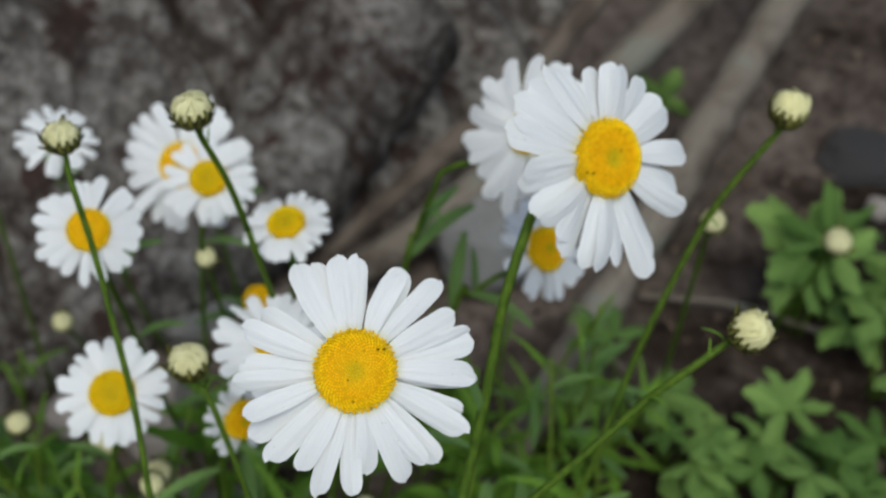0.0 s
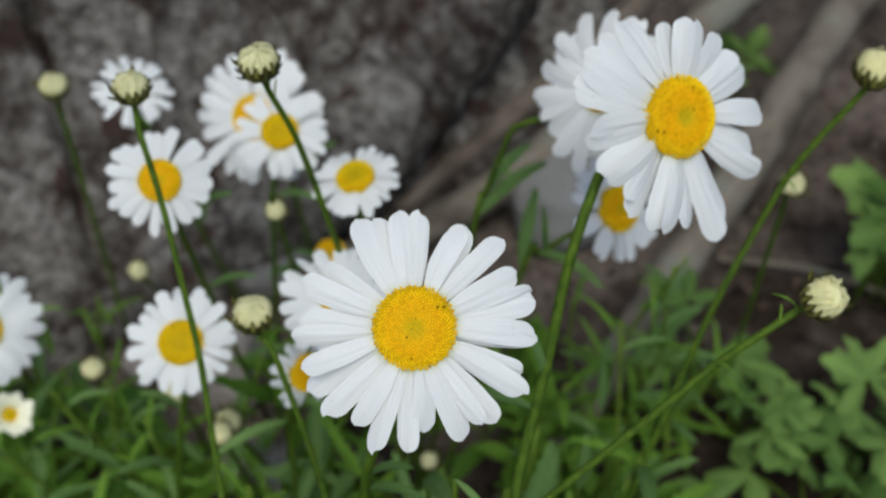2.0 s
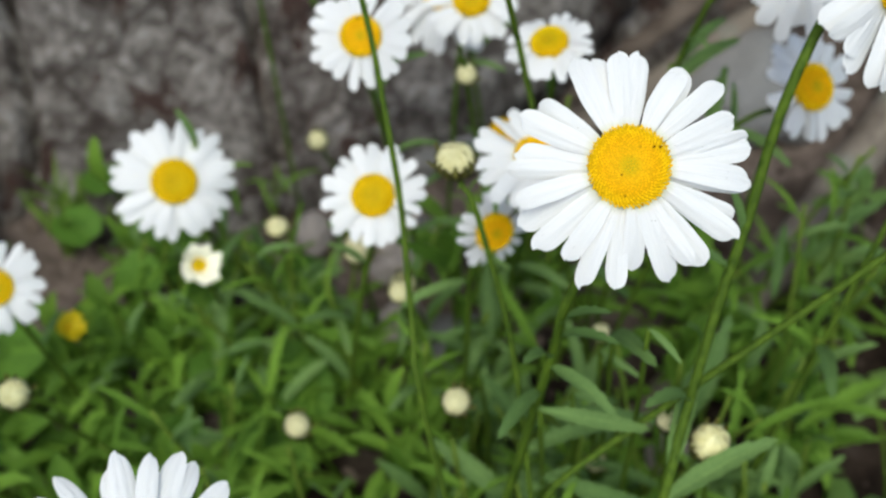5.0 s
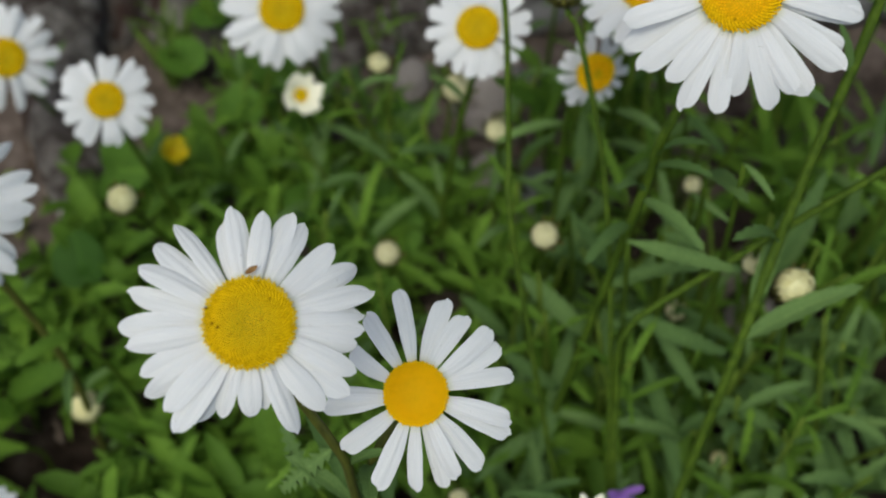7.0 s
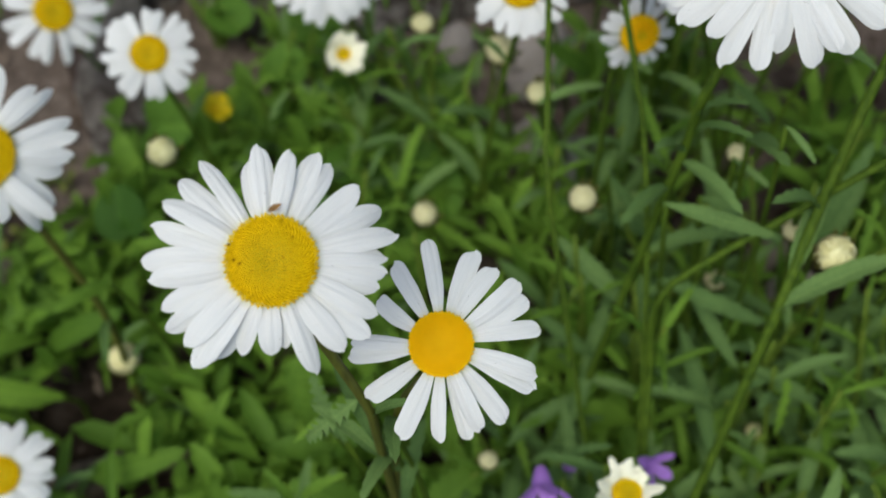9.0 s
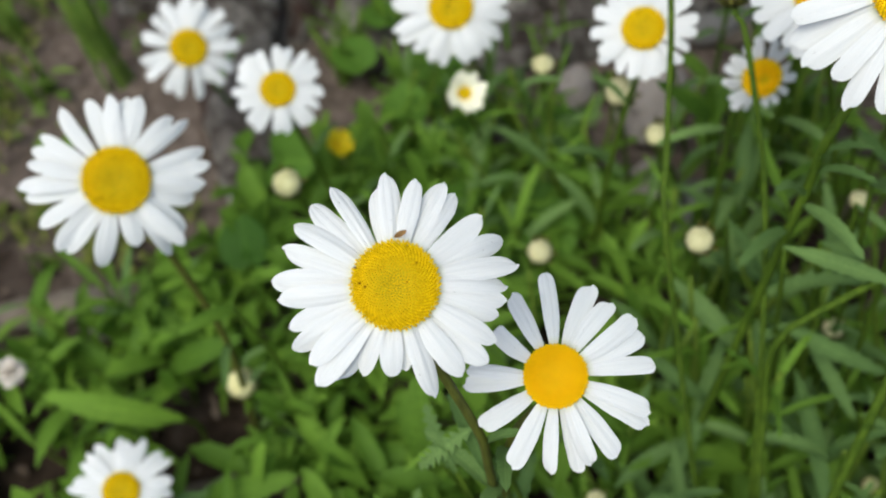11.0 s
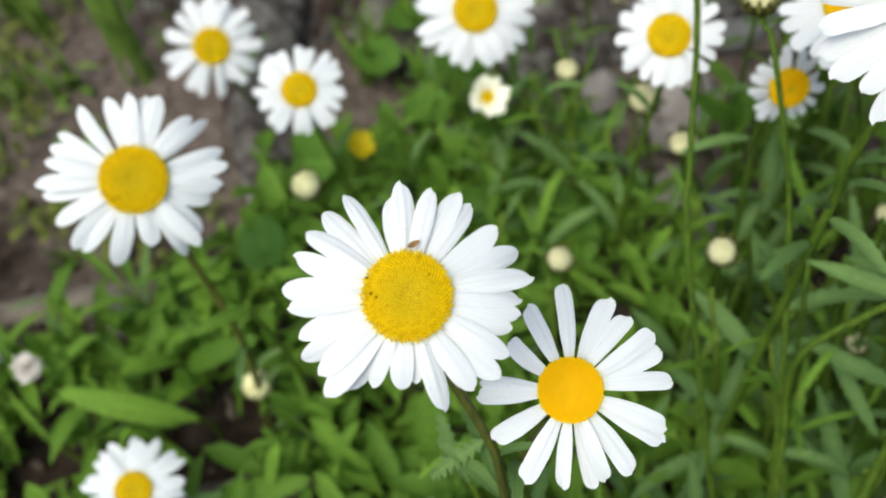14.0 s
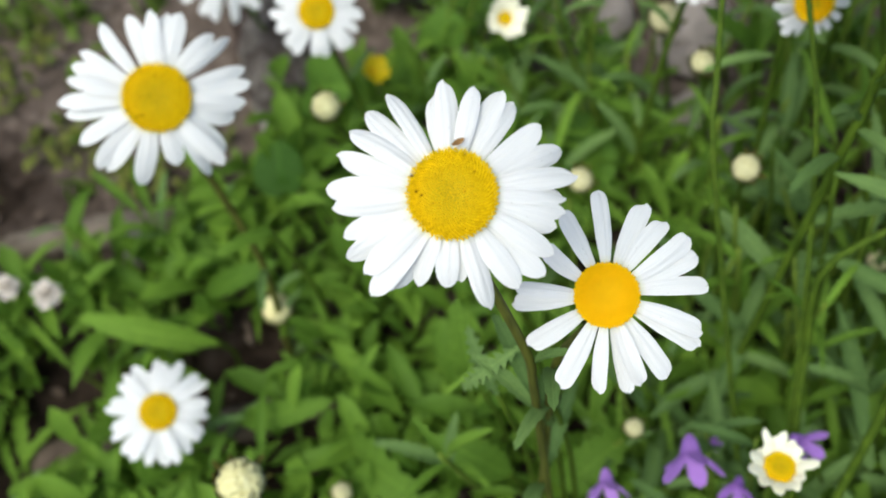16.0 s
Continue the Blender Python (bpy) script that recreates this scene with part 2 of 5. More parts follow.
    c = mix(nt, ramp(nt, fine, [(0.54, (0, 0, 0)), (0.66, (0.75, 0.75, 0.75))]), c, (0.50, 0.47, 0.435))
    c = mix(nt, ramp(nt, fine, [(0.38, (0.8, 0.8, 0.8)), (0.48, (0, 0, 0))]), c, (0.06, 0.050, 0.043))
    streak = noise_fac(nt, 1.0, 5, 0.6, "Object", (34, 34, 8))
    c = mix(nt, ramp(nt, streak, [(0.37, (0.95, 0.95, 0.95)), (0.44, (0, 0, 0))]), c, (0.058, 0.032, 0.025))
    c = mix(nt, plate, (0.028, 0.018, 0.014), c)
    nt.links.new(c, b.inputs["Base Color"])
    bump(nt, b, mid, 1.0, 0.012)
    mats["bark"] = m
    # dead wood of roots and sticks
    m, nt, b = material("grey_wood", 0.8, 0.15)
    f, big = noise_fac(nt, 1.0, 5, 0.6, "UV", (40, 3, 1)), noise_fac(nt, 30, 4)
    c = mix(nt, f, (0.068, 0.056, 0.047), (0.31, 0.265, 0.225))
    c = mix(nt, ramp(nt, big, [(0.36, (0.8, 0.8, 0.8)), (0.50, (0, 0, 0))]), c, (0.075, 0.058, 0.046))
    c = mix(nt, ramp(nt, big, [(0.58, (0, 0, 0)), (0.68, (0.7, 0.7, 0.7))]), c, (0.21, 0.22, 0.19))
    oi = nt.nodes.new("ShaderNodeObjectInfo")
    c = mix(nt, 1.0, c, ramp(nt, oi.outputs["Random"], [(0.0, (0.62, 0.56, 0.52)), (1.0, (1.1, 1.12, 1.08))]), "MULTIPLY")
    nt.links.new(c, b.inputs["Base Color"])
    bump(nt, b, f, 0.5, 0.003)
    mats["wood"] = m
    # stone
    m, nt, b = material("grey_stone", 0.75, 0.25)
    f = noise_fac(nt, 45, 6, 0.65)
    nt.links.new(ramp(nt, f, [(0.3, (0.125, 0.122, 0.118)), (0.7, (0.25, 0.243, 0.235))]), b.inputs["Base Color"])
    bump(nt, b, f, 0.4, 0.003)
    mats["stone"] = m
    m, nt, b = material("dark_stone", 0.9, 0.1)
    f = noise_fac(nt, 60, 6, 0.7)
    nt.links.new(ramp(nt, f, [(0.3, (0.035, 0.033, 0.033)), (0.7, (0.12, 0.112, 0.11))]), b.inputs["Base Color"])
    bump(nt, b, f, 0.8, 0.004)
    mats["dark_stone"] = m
    m, nt, b = material("pale_stone", 0.8, 0.2)
    f = noise_fac(nt, 70, 6, 0.7)
    nt.links.new(ramp(nt, f, [(0.3, (0.24, 0.205, 0.185)), (0.7, (0.46, 0.41, 0.38))]), b.inputs["Base Color"])
    bump(nt, b, f, 0.5, 0.003)
    mats["pale_stone"] = m
    m, nt, b = material("brown_scrap", 0.7, 0.2)
    nt.links.new(ramp(nt, noise_fac(nt, 6, 3), [(0.3, (0.10, 0.045, 0.015)), (0.7, (0.30, 0.17, 0.06))]), b.inputs["Base Color"])
    mats["scrap"] = m
    m, nt, b = material("dry_litter", 0.8, 0.15)
    geo = nt.nodes.new("ShaderNodeNewGeometry")
    nt.links.new(ramp(nt, geo.outputs["Random Per Island"], [(0.0, (0.035, 0.022, 0.015)), (0.6, (0.072, 0.050, 0.036)), (1.0, (0.15, 0.115, 0.092))]), b.inputs["Base Color"])
    mats["litter"] = m
    return mats


MAT = build_materials()


# ---------- mesh helpers ----------
def mesh(name, verts, faces, mat, uvs=None, smooth=True):
    me = bpy.data.meshes.new(name)
    me.from_pydata([tuple(v) for v in verts], [], faces)
    me.materials.append(mat)
    if uvs is not None:
        lay = me.uv_layers.new(name="UVMap")
        for loop in me.loops:
            lay.data[loop.index].uv = uvs[loop.vertex_index]
    if smooth:
        me.shade_smooth()
    me.update()
    return me


def part(name, me, parent, m=None, label=""):
    ob = new(name, me)
    ob.parent = parent
    if m is not None:
        ob.matrix_local = m
    if label:
        ob["label"] = label
    return ob


def thing(name, place, label, category, group="", kind=""):
    ob = new(name)
    ob.empty_display_size = 0.01
    ob.location = place
    return tagged(ob, label, category, group, kind)


def facing(place, normal, spin=0.0):
    """A pose whose z axis points along normal."""
    q = Vector(normal).to_track_quat("Z", "Y").to_matrix().to_4x4()
    return Matrix.Translation(place) @ q @ Matrix.Rotation(spin, 4, "Z")


def curve_points(pts, n):
    """A smooth line through the given places."""
    p = [Vector(v) for v in pts]
    p = [2 * p[0] - p[1]] + p + [2 * p[-1] - p[-2]]
    out = []
    segs = len(p) - 3
    for i in range(n + 1):
        u = min(i / n * segs, segs - 1e-6)
        k, f = int(u), u - int(u)
        a, b, c, d = p[k:k + 4]
        out.append(0.5 * ((2 * b) + (c - a) * f + (2 * a - 5 * b + 4 * c - d) * f * f + (3 * b - a - 3 * c + d) * f ** 3))
    return out


def tube(pts, radii, n=16, sides=8, rough=0.0, rng=None, lobes=0, cap=True):
    """Verts, faces and uvs of a tapered tube along a smooth line."""
    line = curve_points(pts, n)
    verts, faces, uvs = [], [], []
    side = Vector((1, 0.03, 0.02))
    for i, c in enumerate(line):
        d = (line[min(i + 1, n)] - line[max(i - 1, 0)]).normalized()
        side = (side - d * side.dot(d)).normalized()
        up = d.cross(side)
        f = i / n * (len(radii) - 1)
        k = min(int(f), len(radii) - 2)
        r = radii[k] + (radii[k + 1] - radii[k]) * (f - k)
        for s in range(sides):
            a = 2 * math.pi * s / sides
            rr = r * (1 + (0.10 * math.cos(lobes * a) if lobes else 0))
            if rough and rng:
                rr *= 1 + rng.uniform(-rough, rough)
            verts.append(c + side * (rr * math.cos(a)) + up * (rr * math.sin(a)))
            uvs.append((s / sides, i / n))
    for i in range(n):
        for s in range(sides):
            t = (s + 1) % sides
            faces.append((i * sides + s, i * sides + t, (i + 1) * sides + t, (i + 1) * sides + s))
    if cap:
        faces.append(tuple(range(sides - 1, -1, -1)))
        faces.append(tuple(n * sides + s for s in range(sides)))
    return verts, faces, uvs


# ---------- flower parts ----------
def petal_mesh(seed, taper=False, mat="petal", cols=10, blunt=False):
    """A ray petal of unit length along +x and about 0.2 wide, with two lengthwise grooves and a toothed tip."""
    rng = random.Random(seed)
    verts, faces, uvs = [], [], []
    steps = (0.0, 0.08, 0.17, 0.27, 0.38, 0.49, 0.59, 0.68, 0.76, 0.83, 0.89, 0.935, 0.97, 1.0)
    tooth = (rng.uniform(0.0, 0.035), rng.uniform(0.0, 0.035))
    if blunt:
        tooth = (rng.uniform(0.0, 0.045), rng.uniform(0.0, 0.045))
    cut = (rng.uniform(-0.5, -0.2), rng.uniform(0.2, 0.5))
    droop, lift, twist = rng.uniform(0.02, 0.20), rng.uniform(0.0, 0.11), rng.uniform(-0.7, 0.7)
    bend, arch = rng.uniform(-0.06, 0.06), rng.uniform(0.015, 0.06)
    wide, skew = rng.uniform(0.84, 1.12), rng.uniform(-0.03, 0.03)
    groove, waver = rng.uniform(0.010, 0.022), rng.uniform(0, 9)
    full, square = (0.60, 0.83) if blunt else (0.58, 0.80)
    for u in steps:
        if taper:
            w = 0.56 + 0.44 * math.sin(min(u / 0.52, 1.0) * math.pi / 2)
            if u > 0.52:
                w *= max(0.0, 1 - ((u - 0.52) / 0.48) ** 3.0) ** 0.52
        else:
            w = 0.46 + 0.54 * math.sin(min(u / full, 1.0) * math.pi / 2)
            if u > square:
                w *= max(0.0, 1 - ((u - square) / (1 - square)) ** 2.3) ** (0.40 if blunt else 0.5)
        w = max(w, 0.16 if blunt else 0.08) * 0.5 * wide
        for j in range(cols + 1):
            v = j / cols * 2 - 1
            teeth = sum(d * math.exp(-((v - c) / 0.16) ** 2) for d, c in zip(tooth, cut))
            x = u - teeth * u ** 10 + skew * v * u
            edge = 1 + 0.05 * noise.noise(Vector((u * 4 + waver, v, seed)))
            y = v * w * 0.2 * edge + bend * u * u
            run = math.sin(math.pi * min(1.0, u * 0.88 + 0.08))
            fold = -groove * (math.exp(-((v + 0.36) / 0.15) ** 2) + math.exp(-((v - 0.36) / 0.15) ** 2)) * run - arch * v * v * run
            z = lift * math.sin(u * math.pi * 0.8) - droop * u * u + fold + twist * u * u * y + 0.008 * noise.noise(Vector((u * 5, v * 1.5, seed + 0.5)))
            verts.append((x, y, z))
            uvs.append((j / cols, u))
    c = cols + 1
    for i in range(len(steps) - 1):
        for j in range(cols):
            faces.append((i * c + j, (i + 1) * c + j, (i + 1) * c + j + 1, i * c + j + 1))
    return mesh("petal", verts, faces, MAT[mat], uvs)


PETALS = [petal_mesh(s) for s in range(11, 23)]
TAPERED = [petal_mesh(s, True) for s in range(31, 43)]
BLUNT = [petal_mesh(s, blunt=True) for s in range(61, 73)]
CREAM = [petal_mesh(s, True, "ivory") for s in range(51, 56)]


def disc_mesh(seed, count=900, mat="disc"):
    """A dome of florets, of unit radius."""
    rng = random.Random(seed)
    verts, faces = [], []

    def dome(r):
        return 0.34 * math.sqrt(max(0.0, 1 - r * r)) - 0.10 * math.exp(-(r / 0.30) ** 2)

    rings, seg = 8, 28
    verts.append((0, 0, dome(0) - 0.03))
    for i in range(1, rings + 1):
        r = i / rings
        for s in range(seg):
            a = 2 * math.pi * s / seg
            verts.append((r * math.cos(a), r * math.sin(a), dome(r) - 0.045 if i < rings else -0.14))
    for s in range(seg):
        faces.append((0, 1 + s, 1 + (s + 1) % seg))
    for i in range(rings - 1):
        for s in range(seg):
            t = (s + 1) % seg
            faces.append((1 + i * seg + s, 1 + (i + 1) * seg + s, 1 + (i + 1) * seg + t, 1 + i * seg + t))
    flat = len(faces)
    gold = math.pi * (3 - math.sqrt(5))
    for k in range(count):
        r = math.sqrt((k + 0.5) / count)
        a = k * gold
        size = (0.036 if mat == "disc_orange" else 0.031) * math.sqrt(640 / count) * (0.8 + 0.28 * r) * rng.uniform(0.96, 1.04)
        tall = (0.014 + 0.085 * max(0.0, r - 0.35)) * rng.uniform(0.9, 1.1)
        d = Vector((r * 0.8 * math.cos(a), r * 0.8 * math.sin(a), 1.0)).normalized()
        c = Vector((r * math.cos(a), r * math.sin(a), dome(r) - 0.045))
        e1 = d.orthogonal().normalized()
        e2 = d.cross(e1)
        b0 = len(verts)
        for h, q in ((0.0, 0.8), (tall * 0.7, 1.0), (tall + 0.02, 0.55)):
            for s in range(6):
                w = 2 * math.pi * s / 6
                verts.append(c + d * h + (e1 * math.cos(w) + e2 * math.sin(w)) * size * q)
        verts.append(c + d * (tall + 0.028))
        for s in range(6):
            t = (s + 1) % 6
            faces.append((b0 + s, b0 + t, b0 + 6 + t, b0 + 6 + s))
            faces.append((b0 + 6 + s, b0 + 6 + t, b0 + 12 + t, b0 + 12 + s))
            faces.append((b0 + 12 + s, b0 + 12 + t, b0 + 18))
    me = mesh("disc", verts, faces, MAT[mat])
    me.materials.append(MAT["disc_base"])
    for i in range(flat):
        me.polygons[i].material_index = 1
    return me


DISCS = {"yellow": disc_mesh(3, 640), "green": disc_mesh(4, 760, "disc_green"), "orange": disc_mesh(5, 1000, "disc_orange")}


def calyx_bracts():
    """The bracts of the green cup behind a head of unit radius: shape and turn of each."""
    out = []
    for ring, (n, r0, r1, z0, z1) in enumerate(((14, 0.25, 1.02, -0.42, -0.10), (12, 0.22, 0.86, -0.46, -0.20))):
        verts, faces, uvs = [], [], []
        half = math.pi / n * 1.25
        for i in range(4):
            f = i / 3
            r, z = r0 + (r1 - r0) * f, z0 + (z1 - z0) * f ** 1.6 - 0.03 * ring
            w = half * (1.0 if i < 2 else 0.8 if i == 2 else 0.25)
            for j in (-1, 0, 1):
                verts.append((r * math.cos(j * w), r * math.sin(j * w), z - (0.02 if j else 0)))
                uvs.append((0.5 + 0.5 * j, f))
        for i in range(3):
            for j in range(2):
                p = i * 3 + j
                faces.append((p, p + 3, p + 4, p + 1))
        me = mesh("bract", verts, faces, MAT["bract"], uvs)
        out += [(me, 2 * math.pi * (k + 0.5 * ring) / n) for k in range(n)]
    return out


CALYX = calyx_bracts()


# ---------- leaves ----------
def lance_leaf(seed, teeth=7, slim=0.11, curl=0.25, mat="leaf", cut=0.72):
    """A toothed lance-shaped leaf of unit length along +x."""
    rng = random.Random(seed)
    n = teeth * 2
    verts, faces, uvs = [], [], []
    side = rng.uniform(-0.12, 0.12)
    for i in range(n + 1):
        u = i / n
        w = slim * (0.25 + 0.75 * math.sin(math.pi * min(1, u * 0.92 + 0.06)) ** 0.8) * (1.0 if i % 2 else cut)
        if i == n:
            w = 0.004
        if u < 0.2:
            w *= 0.45 + u * 2.5
        z = 0.22 * math.sin(u * 2.0) - curl * u * u
        lean = side * u * u
        for j, v in enumerate((-1, -0.5, 0, 0.5, 1)):
            x = u - (0.035 if i % 2 == 0 and abs(v) == 1 else 0.0)
            verts.append((x, lean + v * w, z + abs(v) * w * 0.45 + rng.uniform(-0.004, 0.004)))
            uvs.append((j / 4, u))
    for i in range(n):
        for j in range(4):
            p = i * 5 + j
            faces.append((p, p + 5, p + 6, p + 1))
    return mesh("leaf", verts, faces, MAT[mat], uvs)


def round_leaf(seed):
    """A heart-shaped leaf of unit length along +x."""
    rng = random.Random(seed)
    verts, faces, uvs = [], [], []
    rings, seg = 4, 20
    verts.append((0.35, 0, 0.0))
    uvs.append((0.5, 0.5))
    for i in range(1, rings + 1):
        for s in range(seg):
            a = 2 * math.pi * s / seg
            r = i / rings * (0.40 + 0.13 * math.cos(a) - 0.10 * math.exp(-((a - math.pi) / 0.35) ** 2)) * (1 + 0.02 * (s % 2))
            x, y = 0.42 + r * math.cos(a) * 1.05, r * math.sin(a) * 0.95
            z = 0.35 * abs(y) - 0.30 * x * x + 0.03 * noise.noise(Vector((x * 5, y * 5, seed)))
            verts.append((x, y, z))
            uvs.append((0.5 + y, x))
    for s in range(seg):
        faces.append((0, 1 + s, 1 + (s + 1) % seg))
    for i in range(rings - 1):
        for s in range(seg):
            t = (s + 1) % seg
            faces.append((1 + i * seg + s, 1 + (i + 1) * seg + s, 1 + (i + 1) * seg + t, 1 + i * seg + t))
    return mesh("leaf", verts, faces, MAT["leaf_round"], uvs)


def lobed_leaf(seed, lobes=5, sharp=0.7):
    """A deeply cut, toothed leaf of unit radius, attached at its base."""
    verts, faces, uvs = [(0, 0, 0)], [], [(0.5, 0.5)]
    per = 12
    seg = lobes * per
    rings = 5
    for i in range(1, rings + 1):
        f = i / rings
        for s in range(seg + 1):
            q = s / per
            k = q - math.floor(q)
            a = radians(-140 + 280 * s / seg)
            lobe = max(0.0, 1 - abs(2 * k - 1)) ** sharp
            tooth = (0.0, 0.10, -0.03)[s % 3] * (0.4 + lobe)
            edge = (0.20 + 0.72 * lobe + tooth) * (1 - 0.25 * abs(a) / 2.6)
            r = f * (0.30 * (1 - f) + edge * f)
            crease = 0.07 * math.cos(2 * math.pi * k) * f
            z = -crease - 0.30 * r * r + 0.07 * noise.noise(Vector((math.cos(a) * 2.5, math.sin(a) * 2.5, seed + f)))
            verts.append((r * math.cos(a), r * math.sin(a), z))
            uvs.append((q / lobes, f))
    w = seg + 1
    for s in range(seg):
        faces.append((0, 1 + s, 2 + s))
    for i in range(rings - 1):
        for s in range(seg):
            p = 1 + i * w + s
            faces.append((p, p + w, p + w + 1, p + 1))
    return mesh("leaf", verts, faces, MAT["leaf_lobed"], uvs)


LANCE = [lance_leaf(s, 6 + s % 5, 0.062 + 0.018 * (s % 3), 0.1 + 0.12 * (s % 4), "leaf", (0.48, 0.62, 0.74, 0.55)[s % 4]) for s in range(10)]
BROAD = [lance_leaf(s, 8, 0.15 + 0.02 * (s % 3), 0.25 + 0.1 * (s % 3)) for s in range(20, 25)]
DUSTY = [lance_leaf(s, 7 + s % 3, 0.090, 0.12 + 0.05 * (s % 3), "leaf_dusty", (0.88, 0.78)[s % 2]) for s in range(30, 35)]
STRAP = [lance_leaf(s, 10, 0.105, 0.2, "leaf", 0.88) for s in range(40, 44)]
ROUND = [round_leaf(s) for s in range(4)]
POINTED = [lobed_leaf(s, 5 if s % 2 else 3, 0.85) for s in range(10, 13)]
FEATHER = [lance_leaf(s, 9, 0.17, 0.12, "leaf_dusty", 0.30) for s in range(50, 53)]
LOBED = [lobed_leaf(s, 5 if s % 2 else 3) for s in range(5)]


def stem_mesh(pts, r0, r1, n=22, mat="stem"):
    v, f, u = tube(pts, (r0, r1), n, 7, 0.03, random.Random(len(pts)), 0)
    return mesh("stem", v, f, MAT[mat], u)


def rel(pts, origin):
    o = Vector(origin)
    return [Vector(p) - o for p in pts]


def daisy(place, normal, head, disc, count, base, seed, label, spin, tilt=0.12, spread=0.10, rays=None, mids=(), stem_r=0.0011, wide=1.0, flat=1.0, leaves=0, shapes=None, under=True, ripe="yellow", stalk="stem", broad=1.18):
    """An oxeye daisy: head and disc are radii, base the foot of its stem, rays optional (angle, length) of each petal in degrees."""
    rng = random.Random(seed)
    ob = thing("daisy", base, label, "daisy", "daisies")
    n = Vector(normal).normalized()
    top = Vector(place)
    low = top - n * disc * 0.45
    neck = low - n * disc * 1.6 + Vector((0, 0, -disc * 1.0))
    pts = [base, *mids, neck, low]
    stem = part("stem", stem_mesh(rel(pts, base), stem_r * 1.2, stem_r, 22, stalk), ob)
    line = curve_points(rel(pts, base), 40)
    for k in range(leaves):
        f = int(40 * (0.08 + 0.48 * (k + rng.uniform(0.1, 0.9)) / leaves))
        s = rng.uniform(0.018, 0.032) * (1.25 - f / 40)
        part("leaf", rng.choice(DUSTY), stem, Matrix.Translation(line[f]) @ Matrix.Rotation(rng.uniform(0, 6.28), 4, "Z") @ Matrix.Rotation(radians(-rng.uniform(5, 50)), 4, "Y") @ Matrix.Diagonal((s, s, s, 1)))
    m = facing(top - Vector(base), n, spin)
    part("disc", DISCS[ripe], ob, m @ Matrix.Rotation(rng.uniform(0, 6), 4, "Z") @ Matrix.Diagonal((disc, disc, disc * flat, 1)))
    for me, turn in CALYX:
        part("bract", me, ob, m @ Matrix.Diagonal((disc * 0.93, disc * 0.93, disc, 1)) @ Matrix.Rotation(turn, 4, "Z"))
    if rays is None and count:
        wide *= broad
        rays = [(360 * (k + rng.uniform(-0.28, 0.28)) / count, rng.uniform(1 - spread, 1 + spread * 0.4)) for k in range(count)]
    for k, (a, long) in enumerate(rays or ()):
        r0 = disc * 0.86
        length = head * long - r0
        w = head * wide * rng.uniform(0.86, 1.1) * (0.93 if len(rays) > 22 else 1.02)
        layer = (-0.03, -0.17, -0.10)[k % 3]
        pm = m @ Matrix.Rotation(radians(a), 4, "Z") @ Matrix.Translation((r0, 0, disc * layer)) @ Matrix.Rotation(tilt + rng.uniform(-0.07, 0.07), 4, "Y") @ Matrix.Rotation(rng.uniform(-0.32, 0.32), 4, "X") @ Matrix.Diagonal((length, w, length, 1))
        part("petal", rng.choice(shapes or PETALS), ob, pm)
    # a lower layer that shows between the upper petals
    for k in range(len(rays or ()) // 2 if under else 0):
        a = 720 / len(rays) * (k + 0.25 + rng.uniform(-0.2, 0.2))
        length = head * rng.uniform(0.78, 0.93) - disc * 0.86
        pm = m @ Matrix.Rotation(radians(a), 4, "Z") @ Matrix.Translation((disc * 0.86, 0, -disc * 0.27)) @ Matrix.Rotation(tilt + 0.05, 4, "Y") @ Matrix.Diagonal((length, head * wide, length, 1))
        part("petal", rng.choice(shapes or PETALS), ob, pm)
    return ob


def folded_petals(open_amount):
    """The folded petals of a closed head of unit radius, in two whorls."""
    verts, faces, uvs = [], [], []
    rng = random.Random(5)
    for whorl, (n, swirl) in enumerate(((17, 0.55), (11, -0.3))):
        for k in range(n):
            a0 = 2 * math.pi * k / n + rng.uniform(-0.15, 0.15)
            b0 = len(verts)
            out = open_amount * rng.uniform(0.0, 1.0) * (1.0 if whorl == 0 else 0.4)
            reach = rng.uniform(0.78, 1.18) * (1.0 + 0.10 * whorl)
            turn = swirl * rng.uniform(0.4, 1.4)
            for i in range(7):
                f = i / 6
                r = 0.97 * math.cos(f * 1.42) ** 0.75 + out * f * f * 0.7
                z = (0.02 + 0.80 * math.sin(f * 1.5)) * (1 + open_amount * 0.55) * reach
                wd = (0.135 + 0.06 * open_amount) * (1 - 0.35 * f)
                aw = wd / max(r, 0.22)
                for j in (-1, 0, 1):
                    a = a0 + turn * f * f + j * aw
                    rr = r * (1.09 if j == 0 else 0.90)
                    verts.append((rr * math.cos(a), rr * math.sin(a), z + (0.05 if j == 0 else 0)))
                    uvs.append((0.5 + 0.5 * j, f))
            for i in range(6):
                for j in range(2):
                    p = b0 + i * 3 + j
                    faces.append((p, p + 1, p + 4, p + 3))
    b0 = len(verts)
    seg = 12
    for i in range(7):
        th = math.pi * i / 6
        for s in range(seg):
            a = 2 * math.pi * s / seg
            verts.append((0.94 * math.sin(th) * math.cos(a), 0.94 * math.sin(th) * math.sin(a), -0.84 * math.cos(th) * (1 + 0.75 * open_amount if i > 3 else 1)))
            uvs.append((s / seg, i / 6))
    for i in range(6):
        for s in range(seg):
            t = (s + 1) % seg
            faces.append((b0 + i * seg + s, b0 + i * seg + t, b0 + (i + 1) * seg + t, b0 + (i + 1) * seg + s))
    return mesh("petal_cone", verts, faces, MAT["cream" if open_amount else "green_cream"], uvs)


CLOSED, OPENING = folded_petals(0.0), folded_petals(0.7)


